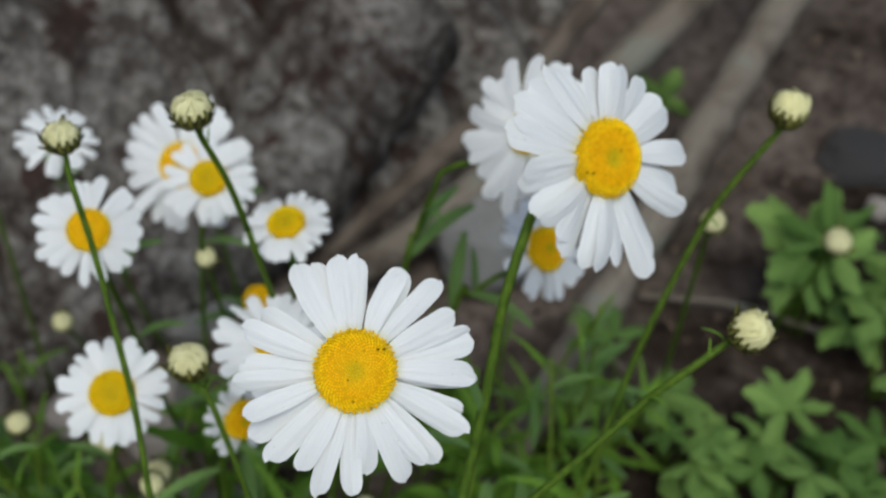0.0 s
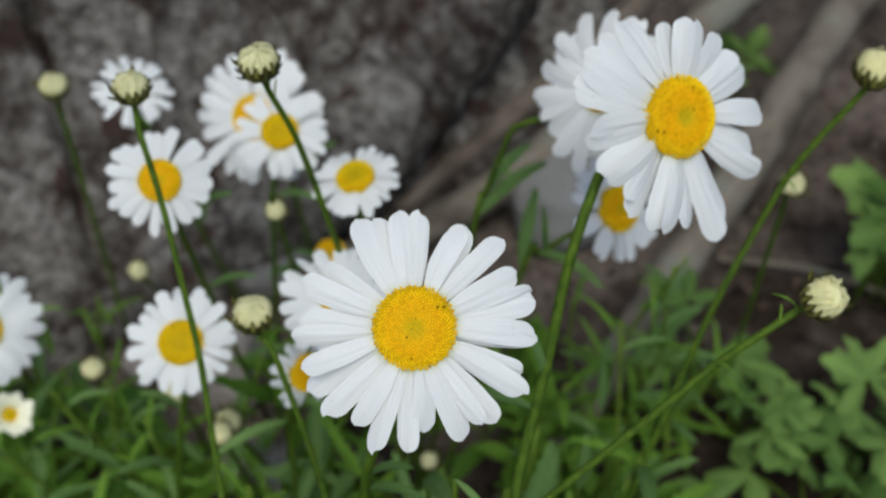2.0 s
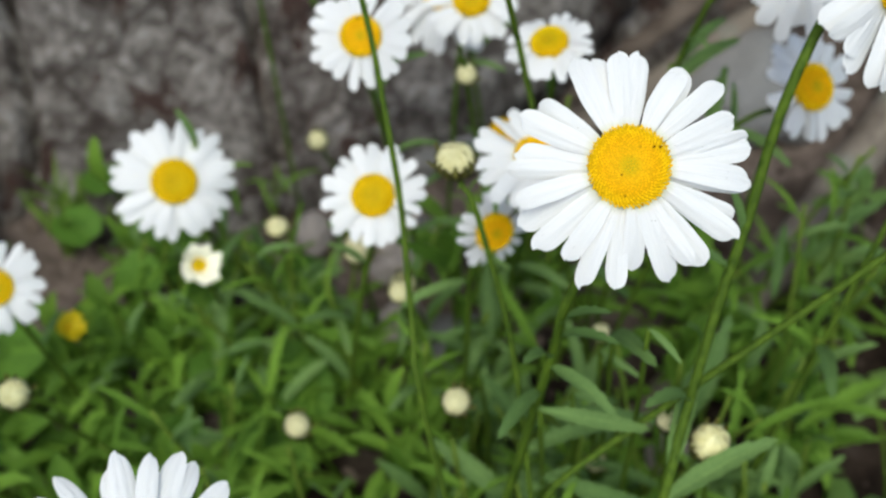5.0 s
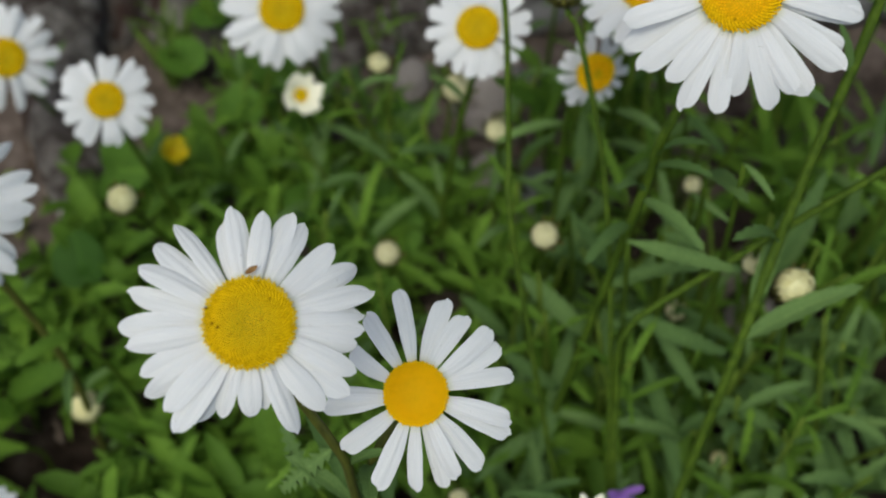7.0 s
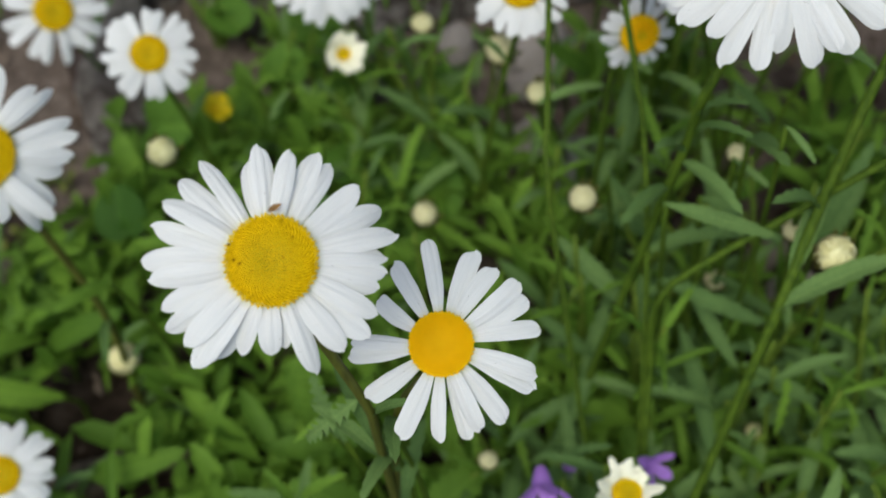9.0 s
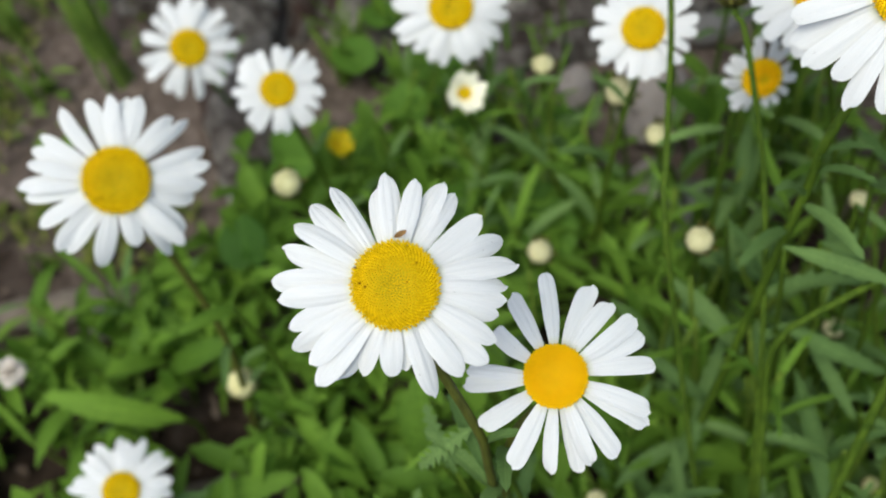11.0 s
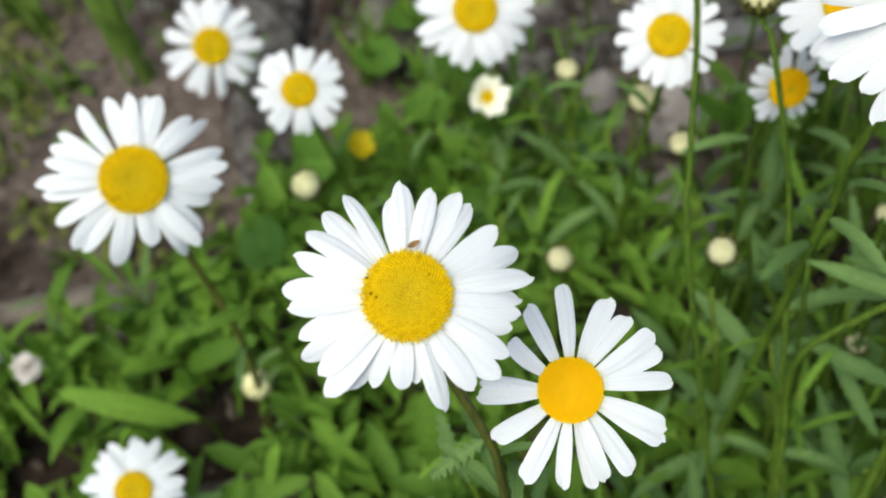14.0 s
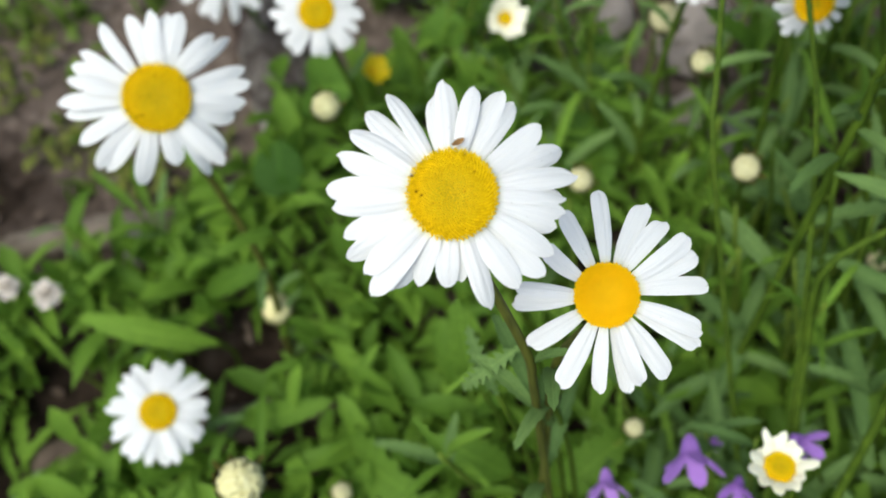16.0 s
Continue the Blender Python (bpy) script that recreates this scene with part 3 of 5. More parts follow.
def bract_set(reach):
    """Single bracts of three whorls, some with a loose dry tip, and the turn of each."""
    shapes, out = [], []
    for ring, (n, th0, th1, lift) in enumerate(((9, 0.15, 1.1, 1.08), (12, 0.5, 1.65, 1.06), (14, 0.95, reach, 1.04))):
        for peel in (0.03, 0.16, 0.42):
            verts, faces, uvs = [], [], []
            for i in range(6):
                f = i / 5
                th = th0 + (th1 - th0) * f
                half = math.pi / n * (1.15, 1.25, 1.2, 0.95, 0.55, 0.22)[i]
                r0 = lift + peel * max(0.0, f - 0.6) / 0.4
                for j in (-1, 0, 1):
                    r = r0 * (1.05 if j == 0 else 0.99)
                    verts.append((r * math.sin(th) * math.cos(j * half), r * math.sin(th) * math.sin(j * half), -r * math.cos(th) * 0.9))
                    uvs.append((0.5 + 0.5 * j, f))
            for i in range(5):
                for j in range(2):
                    p = i * 3 + j
                    faces.append((p, p + 1, p + 4, p + 3))
            shapes.append(mesh("bract", verts, faces, MAT["bract"], uvs))
    rng = random.Random(12)
    for ring, n in enumerate((9, 12, 14)):
        for k in range(n):
            pick = 0 if ring == 0 else rng.choice((0, 0, 1, 1, 2))
            out.append((shapes[ring * 3 + pick], 2 * math.pi * (k + 0.37 * ring) / n))
    return out


BRACTS = {"bare": bract_set(1.9), "half": bract_set(2.15), "covered": bract_set(2.08)}


def bud(place, normal, radius, base, label, opening=False, mids=(), stem_r=0.00075, covered=False):
    ob = thing("daisy_bud", base, label, "flower bud", "daisy buds")
    n = Vector(normal).normalized()
    top = Vector(place)
    low = top - n * radius * 0.8
    last = Vector(mids[-1]) if len(mids) else Vector(base)
    pts = [base, *mids, low + (last - low).normalized() * radius * 0.7 - n * radius * 0.3, low]
    stem = part("stem", stem_mesh(rel(pts, base), stem_r * 1.3, stem_r), ob)
    if radius > 0.0042:
        rng = random.Random(int(place[0] * 1e5))
        line = curve_points(rel(pts, base), 50)
        for k in (34, 40, 45):
            s = rng.uniform(0.004, 0.008)
            part("leaf", rng.choice(LANCE), stem, Matrix.Translation(line[k]) @ Matrix.Rotation(rng.uniform(0, 6.28), 4, "Z") @ Matrix.Rotation(radians(-rng.uniform(20, 60)), 4, "Y") @ Matrix.Diagonal((s, s, s, 1)))
    folded = OPENING if opening else CLOSED
    m = facing(top - Vector(base), n) @ Matrix.Diagonal((radius, radius, radius, 1))
    for me, turn in BRACTS["covered" if covered else "half" if opening else "bare"]:
        part("bract", me, ob, m @ Matrix.Rotation(turn, 4, "Z"))
    part("petal_cone", folded, ob, m, "cream folded petals")
    return ob



# ---------- ground, tree and stones ----------
def hill(x, y):
    """Height of the soil."""
    p = Vector((x * 9, y * 9, 0.3))
    q = Vector((x * 45, y * 45, 1.7))
    near = math.exp(-(x * x + (y - 0.2) ** 2) / 0.8)
    return (0.010 * noise.noise(p) + 0.003 * noise.noise(q)) * near - 0.004


def build_ground():
    """One sheet, fine near the flowers and coarse to the horizon."""
    def steps(c):
        fine = [c + (i - 45) * 0.016 for i in range(91)]
        out, d = [], 0.05
        lo, hi, left, right = fine[0], fine[-1], [], []
        while d < 900:
            lo, hi = lo - d, hi + d
            left.append(lo), right.append(hi)
            d *= 1.8
        return left[::-1] + fine + right
    xs, ys = steps(-0.08), steps(0.25)
    verts = [(x, y, hill(x, y)) for y in ys for x in xs]
    w = len(xs)
    faces = [(j * w + i, j * w + i + 1, (j + 1) * w + i + 1, (j + 1) * w + i) for j in range(len(ys) - 1) for i in range(w - 1)]
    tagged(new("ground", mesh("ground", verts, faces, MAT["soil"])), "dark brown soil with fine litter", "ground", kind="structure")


build_ground()


def build_trunk():
    """The flared foot of an old tree with plated bark, rising behind the flowers."""
    cx, cy = -0.55, 0.93
    heights = [-0.03 + 0.003 * i for i in range(110)]
    while heights[-1] < 3.2:
        heights.append(heights[-1] + 0.004 + 0.06 * (heights[-1] - 0.29))
    turns = [-2.30 + 0.0045 * j for j in range(421)]
    back = [-0.41 + (2 * math.pi - 1.89) * j / 80 for j in range(1, 80)]
    turns = turns + back
    verts, faces, uvs = [], [], []
    for z in heights:
        flare = 0.20 * math.exp(-max(z, 0) / 0.15) + 0.10 * math.exp(-max(z, 0) / 0.5)
        for a in turns:
            base = 0.40 + flare * (1 + 0.12 * math.sin(a * 5.0 + 0.7)) + 0.06 * math.exp(-((a + 0.58) / 0.24) ** 2) * math.exp(-max(z, 0) / 0.25)
            p = Vector((a * 11.0, z * 8.0, 2.0))
            warp = noise.noise(p * 0.8 + Vector((4, 7, 1))) * 0.9
            crack = abs(noise.noise(Vector((a * 9.0 + warp, z * 7.5 + warp * 0.4, 5.0))))
            plate = abs(noise.noise(Vector((a * 26.0 + warp, z * 30.0, 8.0))))
            r = base + 0.020 * noise.noise(p) + 0.004 * noise.noise(Vector((a * 55, z * 70, 9.0)))
            r += 0.002 * noise.noise(Vector((a * 140, z * 180, 3.0)))
            r -= 0.040 * max(0.0, 1 - crack / 0.13) ** 1.5 + 0.005 * max(0.0, 1 - plate / 0.2)
            verts.append((math.cos(a) * r, math.sin(a) * r, z))
            uvs.append((a, z))
    w = len(turns)
    for i in range(len(heights) - 1):
        for j in range(w):
            k = (j + 1) % w
            faces.append((i * w + j, i * w + k, (i + 1) * w + k, (i + 1) * w + j))
    verts.append((0, 0, heights[-1] + 0.05))
    uvs.append((0, heights[-1]))
    last = (len(heights) - 1) * w
    faces += [(last + j, last + (j + 1) % w, len(verts) - 1) for j in range(w)]
    # solid wood inside
    bark_faces = len(faces)
    for i in range(8, len(heights) - 1, 6):
        verts.append((0, 0, heights[i]))
        uvs.append((0, heights[i]))
        faces += [(i * w + j, i * w + (j + 1) % w, len(verts) - 1) for j in range(w)]
    tree = thing("tree", (cx, cy, 0), "old tree trunk with rough cracked grey-brown bark", "tree")
    me = mesh("trunk", verts, faces, MAT["bark"], uvs)
    me.materials.append(MAT["wood"])
    for i in range(bark_faces, len(faces)):
        me.polygons[i].material_index = 1
    part("trunk", me, tree)
    for k, (pts, radii) in enumerate((
            ([(0.50, -0.42, 0.06), (0.46, -0.53, 0.03), (0.40, -0.60, 0.004), (0.33, -0.66, -0.012)], (0.05, 0.035, 0.022, 0.010)),
            ([(0.16, -0.56, 0.06), (0.20, -0.66, 0.02), (0.25, -0.74, 0.0), (0.30, -0.80, -0.012)], (0.04, 0.028, 0.016, 0.007)),
    )):
        v, f, u = tube(pts, radii, 40, 20, 0.07, random.Random(k))
        part("root", mesh("root", v, f, MAT["bark"], u), tree)


build_trunk()


def stick(pts, radii, label, seed, stubs=2):
    """A dead branch: the limb and the stubs of broken twigs."""
    rng = random.Random(seed)
    ob = thing("dead_branch", pts[0], label, "branch", "dead branches")
    v, f, u = tube(rel(pts, pts[0]), radii, 60, 14, 0.09, rng)
    v = [p + Vector((1, 1, 0.6)) * radii[0] * 0.35 * noise.noise(p * 45 + Vector((seed, 0, 0))) for p in v]
    limb = part("limb", mesh("limb", v, f, MAT["wood"], u), ob)
    line = curve_points(rel(pts, pts[0]), 30)
    for k in range(stubs):
        i = rng.randint(5, 24)
        d = Vector((rng.uniform(-1, 1), rng.uniform(-0.6, 0.3), rng.uniform(0.1, 0.8))).normalized()
        r = radii[0] * rng.uniform(0.2, 0.35)
        v, f, u = tube([line[i], line[i] + d * r * 5, line[i] + d * r * 9 + Vector((0.003, 0, 0.002))], (r, r * 0.8, r * 0.4), 10, 8, 0.1, rng)
        part("twig_stub", mesh("twig_stub", v, f, MAT["wood"], u), limb)
    return ob


def stone(place, size, seed, label, turn=0.0, mat="stone"):
    bm = bmesh.new()
    bmesh.ops.create_icosphere(bm, subdivisions=4, radius=1.0)
    for v in bm.verts:
        p = v.co.copy()
        k = 1 + 0.30 * noise.noise(p * 1.1 + Vector((seed * 3.1, 0, 0))) + 0.10 * noise.noise(p * 4 + Vector((seed, 2, 0)))
        v.co = p * k
        v.co.z = max(v.co.z, -0.6)
    me = bpy.data.meshes.new("stone")
    bm.to_mesh(me)
    bm.free()
    me.materials.append(MAT[mat])
    me.shade_smooth()
    ob = new("stone", me)
    ob.matrix_world = pose(*place, 0, 0, turn) @ Matrix.Diagonal((*size, 1))
    return tagged(ob, label, "stone", "stones by the tree")


stick([(0.215, 0.66, 0.11), (0.115, 0.53, 0.06), (0.018, 0.42, 0.03), (-0.045, 0.365, 0.012), (-0.11, 0.33, 0.0)], (0.011, 0.0105, 0.010, 0.009, 0.007), "thick grey-brown dead branch leaning on the tree foot", 1)
stick([(0.15, 0.61, 0.125), (0.074, 0.52, 0.085), (0.035, 0.452, 0.072), (-0.006, 0.402, 0.062), (-0.055, 0.36, 0.030)], (0.0075, 0.0075, 0.007, 0.0065, 0.004), "thin grey-green lichened branch", 2)
stick([(0.265, 0.72, 0.08), (0.165, 0.53, 0.04), (0.085, 0.37, 0.012), (0.045, 0.29, 0.004), (0.0, 0.21, 0.0)], (0.012, 0.012, 0.011, 0.009, 0.006), "pale grey dead branch lying on the soil", 3)
stick([(-0.385, 0.045, -0.003), (-0.345, 0.068, 0.004), (-0.30, 0.095, 0.005), (-0.26, 0.125, -0.002)], (0.004, 0.008, 0.008, 0.004), "pale brown root at the soil surface", 4)
stick([(-0.29, -0.02, 0.0), (-0.24, 0.007, 0.006), (-0.19, 0.05, 0.008), (-0.13, 0.10, 0.004)], (0.007, 0.008, 0.008, 0.005), "brown root at the soil surface", 5)
stick([(0.10, 0.375, 0.004), (0.15, 0.372, 0.006), (0.20, 0.36, 0.003)], (0.0018, 0.002, 0.0015), "thin reddish-brown dry twig on the soil", 8, 0)
stone((0.03, 0.405, 0.010), (0.038, 0.034, 0.028), 1, "smooth grey stone at the tree foot", 20)
stone((-0.115, 0.345, 0.006), (0.026, 0.020, 0.014), 2, "small pale grey stone", 40)
stone((0.245, 0.50, -0.002), (0.034, 0.022, 0.009), 3, "dark grey stone on the soil", 10, "dark_stone")
stone((-0.085, 0.225, 0.0), (0.022, 0.016, 0.014), 5, "pale stone half hidden by leaves", 70)

# ---------- the flowers ----------
# tip of each petal of the nearest heads: degrees round the disc and reach
RAYS_LARGE = [(159, 0.97), (148, 0.9), (122, 1.01), (113, 0.96), (102, 0.95), (90, 0.94), (69, 0.86), (62, 0.91), (49, 1.0), (29, 0.93), (17, 0.99), (13, 1.0), (0, 0.98), (-7, 0.99), (-24, 0.94), (-29, 1.03), (-49, 1.0), (-56, 0.93), (-66, 1.0), (-94, 0.99), (-107, 1.05), (-117, 0.91), (-134, 1.01), (-148, 1.04), (-159, 0.95), (-173, 0.98), (178, 0.92), (-80, 0.84)]
RAYS_ASIDE = [(46, 0.8), (-79, 0.92), (91, 0.8), (128, 0.94), (119, 0.84), (102, 0.77), (80, 0.79), (62, 0.81), (29, 0.85), (7, 0.87), (-17, 0.88), (-30, 1.0), (-56, 1.01), (-66, 1.14), (-92, 0.95), (-103, 0.94), (-114, 0.89), (-127, 0.81), (-137, 0.84), (-148, 0.84), (-166, 0.86), (-174, 0.84), (167, 0.99), (161, 0.95), (152, 0.99), (141, 0.94)]
RAYS_CROWDED = [(121, 1.02), (101, 0.89), (93, 0.98), (79, 0.93), (66, 0.99), (57, 0.96), (36, 0.96), (25, 1.04), (11, 1.07), (2, 0.96), (-8, 0.95), (-17, 0.91), (-29, 0.97), (-43, 1.01), (-55, 0.94), (-71, 1.0), (-84, 0.72), (-94, 0.76), (-111, 0.81), (-120, 0.93), (-128, 1.05), (-139, 0.96), (-149, 1.01), (-161, 0.95), (-173, 0.99), (176, 1.05), (162, 1.0), (147, 0.99), (137, 1.0)]
RAYS_BLUNT = [(92, 1.1), (69, 1.04), (55, 0.96), (32, 1.02), (21, 1.0), (9, 1.04), (-19, 1.03), (-28, 1.08), (-52, 1.05), (-69, 0.99), (-78, 1.06), (-96, 1.02), (-116, 1.07), (-145, 0.98), (-174, 1.01), (177, 0.96), (147, 0.82), (118, 0.98)]
RAYS_TALL = [(130, 0.97), (105, 0.93), (92, 0.92), (83, 0.92), (72, 0.94), (52, 0.92), (41, 1.02), (19, 1.01), (8, 1.02), (-5, 0.94), (-17, 0.86), (-35, 0.93), (-47, 1.0), (-56, 1.02), (-76, 0.74), (-102, 0.96), (-122, 0.97), (-133, 1.0), (-152, 0.94), (-168, 0.98), (-178, 1.01), (169, 0.94), (160, 0.94), (149, 0.92)]
daisy((-0.0159, 0.1404, 0.2505), (0.0866, -0.5959, 0.7984), 0.0266, 0.00865, 0, (-0.0516, 0.0961, -0.0040), 1, "large white oxeye daisy with a domed yellow disc", -0.02, rays=RAYS_LARGE, mids=[(-0.0321, 0.1261, 0.1490), (-0.0277, 0.1329, 0.1825), (-0.0258, 0.1365, 0.2005)], stem_r=0.00125, leaves=7, wide=1.12, under=False)
daisy((0.0369, 0.1996, 0.2619), (0.5074, -0.5667, 0.6491), 0.0285, 0.0093, 0, (-0.0054, 0.0342, -0.0040), 2, "white oxeye daisy turned aside on a long arching stem", -0.42, rays=RAYS_ASIDE, mids=[(0.0057, 0.1036, 0.1387), (0.0080, 0.1266, 0.1669), (0.0108, 0.1478, 0.1935), (0.0138, 0.1625, 0.2118), (0.0158, 0.1773, 0.2310), (0.0209, 0.1922, 0.2502)], stem_r=0.00125, leaves=5, wide=1.25, tilt=0.02, under=False)
daisy((-0.0745, 0.0274, 0.2740), (0.3587, -0.3195, 0.8771), 0.0199, 0.0073, 0, (-0.0740, 0.0280, -0.0040), 3, "large white oxeye daisy with crowded petals and a broad disc", -0.39, rays=RAYS_CROWDED, mids=[(-0.0714, 0.0299, 0.1161), (-0.0697, 0.0311, 0.1867), (-0.0698, 0.0310, 0.2103)], stem_r=0.0010, leaves=5, wide=1.06, under=False, shapes=TAPERED, ripe="green", stalk="stem_ruddy")
daisy((-0.0562, 0.0434, 0.2226), (0.1717, -0.4098, 0.8959), 0.0196, 0.0064, 0, (-0.0840, 0.0194, -0.0040), 4, "white oxeye daisy with separate blunt petals and an orange-yellow disc", 0.01, rays=RAYS_BLUNT, mids=[(-0.0712, 0.0319, 0.1398), (-0.0662, 0.0368, 0.1940)], stem_r=0.0009, leaves=4, wide=1.03, under=False, shapes=BLUNT, ripe="orange", stalk="stem_ruddy")
daisy((-0.2054, 0.0683, 0.1826), (0.5722, -0.3384, 0.7470), 0.0267, 0.0095, 0, (-0.2103, 0.0593, -0.0040), 5, "white oxeye daisy on a tall leafy stem", -0.52, rays=RAYS_TALL, mids=[(-0.2092, 0.0612, 0.0166), (-0.2047, 0.0694, 0.0869)], stem_r=0.00125, leaves=6, wide=1.08, under=False, shapes=TAPERED, ripe="green", stalk="stem_ruddy")
daisy((-0.1753, 0.2064, 0.1232), (0.3915, -0.5145, 0.7629), 0.0228, 0.0080, 21, (-0.1683, 0.2365, -0.0040), 6, "white oxeye daisy in full bloom above the leaves", -0.37, rays=None, mids=[], stem_r=0.0009, leaves=3, wide=1.05, shapes=TAPERED, ripe="green")
daisy((-0.2211, 0.1530, 0.1189), (0.4732, -0.4261, 0.7711), 0.0172, 0.0064, 19, (-0.2181, 0.1608, -0.0040), 7, "small white oxeye daisy with a flat yellow disc", -0.37, rays=None, mids=[], stem_r=0.0009, leaves=3, ripe="green")
daisy((-0.2985, 0.1846, 0.0783), (0.5949, -0.4205, 0.6851), 0.0219, 0.0078, 15, (-0.3049, 0.2027, -0.0040), 8, "small white oxeye daisy with uneven spreading petals", -0.44, rays=None, mids=[], stem_r=0.0009, leaves=3, ripe="green")
daisy((-0.2135, 0.0077, 0.0728), (0.4117, -0.1855, 0.8922), 0.0188, 0.0063, 22, (-0.2093, 0.0218, -0.0040), 9, "small white oxeye daisy low among the leaves", -0.67, rays=None, mids=[], stem_r=0.0009, leaves=3, wide=1.05, shapes=TAPERED, ripe="green")
daisy((-0.1029, 0.2194, 0.1960), (0.2374, -0.5583, 0.7950), 0.0164, 0.0062, 19, (-0.0996, 0.2587, -0.0040), 10, "white oxeye daisy in front of the tree trunk", -0.23, rays=None, mids=[], stem_r=0.0009, leaves=3)
daisy((-0.0926, 0.1862, 0.1627), (0.1185, -0.4967, 0.8598), 0.0172, 0.0066, 19, (-0.1168, 0.1762, -0.0040), 11, "white oxeye daisy with slightly ragged petals", -0.05, rays=None, mids=[(-0.1010, 0.1828, 0.1065)], stem_r=0.0009, leaves=3, ripe="green")
daisy((-0.0807, 0.2698, 0.1696), (0.0758, -0.4379, 0.8958), 0.0164, 0.0063, 18, (-0.0953, 0.2655, -0.0040), 12, "white oxeye daisy tilted towards the sky", 0.00, rays=None, mids=[(-0.0913, 0.2667, 0.0581), (-0.0854, 0.2685, 0.1416)], stem_r=0.0009, leaves=3, ripe="green")
daisy((-0.0959, 0.2894, 0.1547), (-0.2295, -0.7357, 0.6372), 0.0256, 0.0081, 20, (-0.0832, 0.3183, -0.0040), 13, "white oxeye daisy turned aside behind another one", 0.32, rays=None, mids=[], stem_r=0.0009, leaves=3)
daisy((-0.0487, 0.2384, 0.1860), (-0.1637, -0.1209, 0.9791), 0.0142, 0.0059, 20, (-0.0646, 0.2486, -0.0040), 14, "white oxeye daisy seen at a low slant", 1.10, rays=None, mids=[], stem_r=0.0009, leaves=3, ripe="green")
daisy((-0.1409, 0.2940, 0.1579), (0.3302, -0.3585, 0.8732), 0.0144, 0.0049, 17, (-0.1259, 0.3187, -0.0040), 15, "white oxeye daisy close to the tree bark", -0.51, rays=None, mids=[], stem_r=0.0009, leaves=3)
daisy((-0.0550, 0.1880, 0.1520), (0.5977, -0.6646, 0.4485), 0.0125, 0.0062, 15, (-0.0662, 0.1722, -0.0040), 16, "white oxeye daisy nodding on a bent stem", -0.27, rays=None, mids=[(-0.0640, 0.1855, 0.0950), (-0.0625, 0.1860, 0.1310), (-0.0580, 0.1872, 0.1420)], stem_r=0.0009, leaves=3)
daisy((-0.0441, 0.1921, 0.1868), (0.1578, -0.1804, 0.9709), 0.0183, 0.0060, 19, (-0.0627, 0.2101, -0.0040), 17, "white oxeye daisy half hidden behind a larger one", -0.53, rays=None, mids=[], stem_r=0.0009, leaves=3)
daisy((-0.0745, 0.2980, 0.0700), (0.2346, -0.5187, 0.8221), 0.0135, 0.0064, 0, (-0.0600, 0.3120, -0.0040), 18, "spent oxeye daisy disc that has lost its petals", -0.21, rays=None, mids=[], stem_r=0.0009, leaves=3)
daisy((0.0212, 0.2450, 0.2262), (-0.4987, -0.5976, 0.6278), 0.0242, 0.0061, 20, (-0.0258, 0.2318, -0.0040), 19, "white oxeye daisy behind another daisy", 0.59, rays=None, mids=[(-0.0122, 0.2484, 0.1562), (-0.0093, 0.2519, 0.1696), (-0.0049, 0.2546, 0.1873), (0.0005, 0.2541, 0.2010)], stem_r=0.0009, leaves=3)
daisy((0.0337, 0.2519, 0.1697), (0.5350, -0.4168, 0.7349), 0.0180, 0.0074, 18, (-0.0233, 0.2193, -0.0040), 20, "white oxeye daisy turned aside on a slanting stem", -0.65, rays=None, mids=[(0.0051, 0.2439, 0.1416), (0.0102, 0.2467, 0.1481), (0.0188, 0.2492, 0.1567)], stem_r=0.0009, leaves=3)
daisy((-0.1681, 0.1937, 0.0911), (0.4211, -0.3988, 0.8146), 0.0100, 0.0028, 17, (-0.1762, 0.2178, -0.0040), 21, "fading oxeye daisy bud with short cream petals and yellow centre", -0.43, rays=None, mids=[], stem_r=0.0009, leaves=3, wide=1.35, tilt=-1.0, spread=0.35, shapes=CREAM, ripe="green")
daisy((-0.0160, 0.0560, 0.1307), (0.1121, 0.0625, 0.9917), 0.0100, 0.0042, 17, (-0.0177, 0.0630, -0.0040), 22, "young oxeye daisy with short half-open petals", -1.60, rays=None, mids=[], stem_r=0.0009, leaves=3, wide=1.25, tilt=-0.8, spread=0.4, shapes=CREAM, ripe="green")
bud((-0.0952, 0.2013, 0.2507), (0.02, 0.05, 0.99), 0.0043, (-0.0082, 0.0452, -0.0040), "closed oxeye daisy bud with dark-edged green bracts", False, mids=[(-0.0586, 0.1184, 0.1463), (-0.0671, 0.1380, 0.1709), (-0.0743, 0.1591, 0.1966), (-0.0802, 0.1717, 0.2126), (-0.0866, 0.1848, 0.2293), (-0.0926, 0.1947, 0.2426)], covered=True)
bud((-0.0628, 0.2040, 0.2609), (-0.10, 0.02, 0.99), 0.0047, (-0.0144, 0.2137, -0.0040), "closed oxeye daisy bud with dark-edged green bracts", False, mids=[(-0.0492, 0.2072, 0.1970), (-0.0526, 0.2066, 0.2163), (-0.0563, 0.2058, 0.2351), (-0.0601, 0.2048, 0.2476)], covered=True)
bud((-0.0610, 0.1671, 0.2095), (-0.08, 0.12, 0.98), 0.0050, (-0.0017, 0.0473, -0.0040), "closed oxeye daisy bud with dark-edged green bracts", False, mids=[(-0.0185, 0.0865, 0.0784), (-0.0245, 0.1047, 0.1064), (-0.0324, 0.1252, 0.1386), (-0.0405, 0.1422, 0.1660), (-0.0480, 0.1530, 0.1842), (-0.0554, 0.1622, 0.2002)], covered=True)
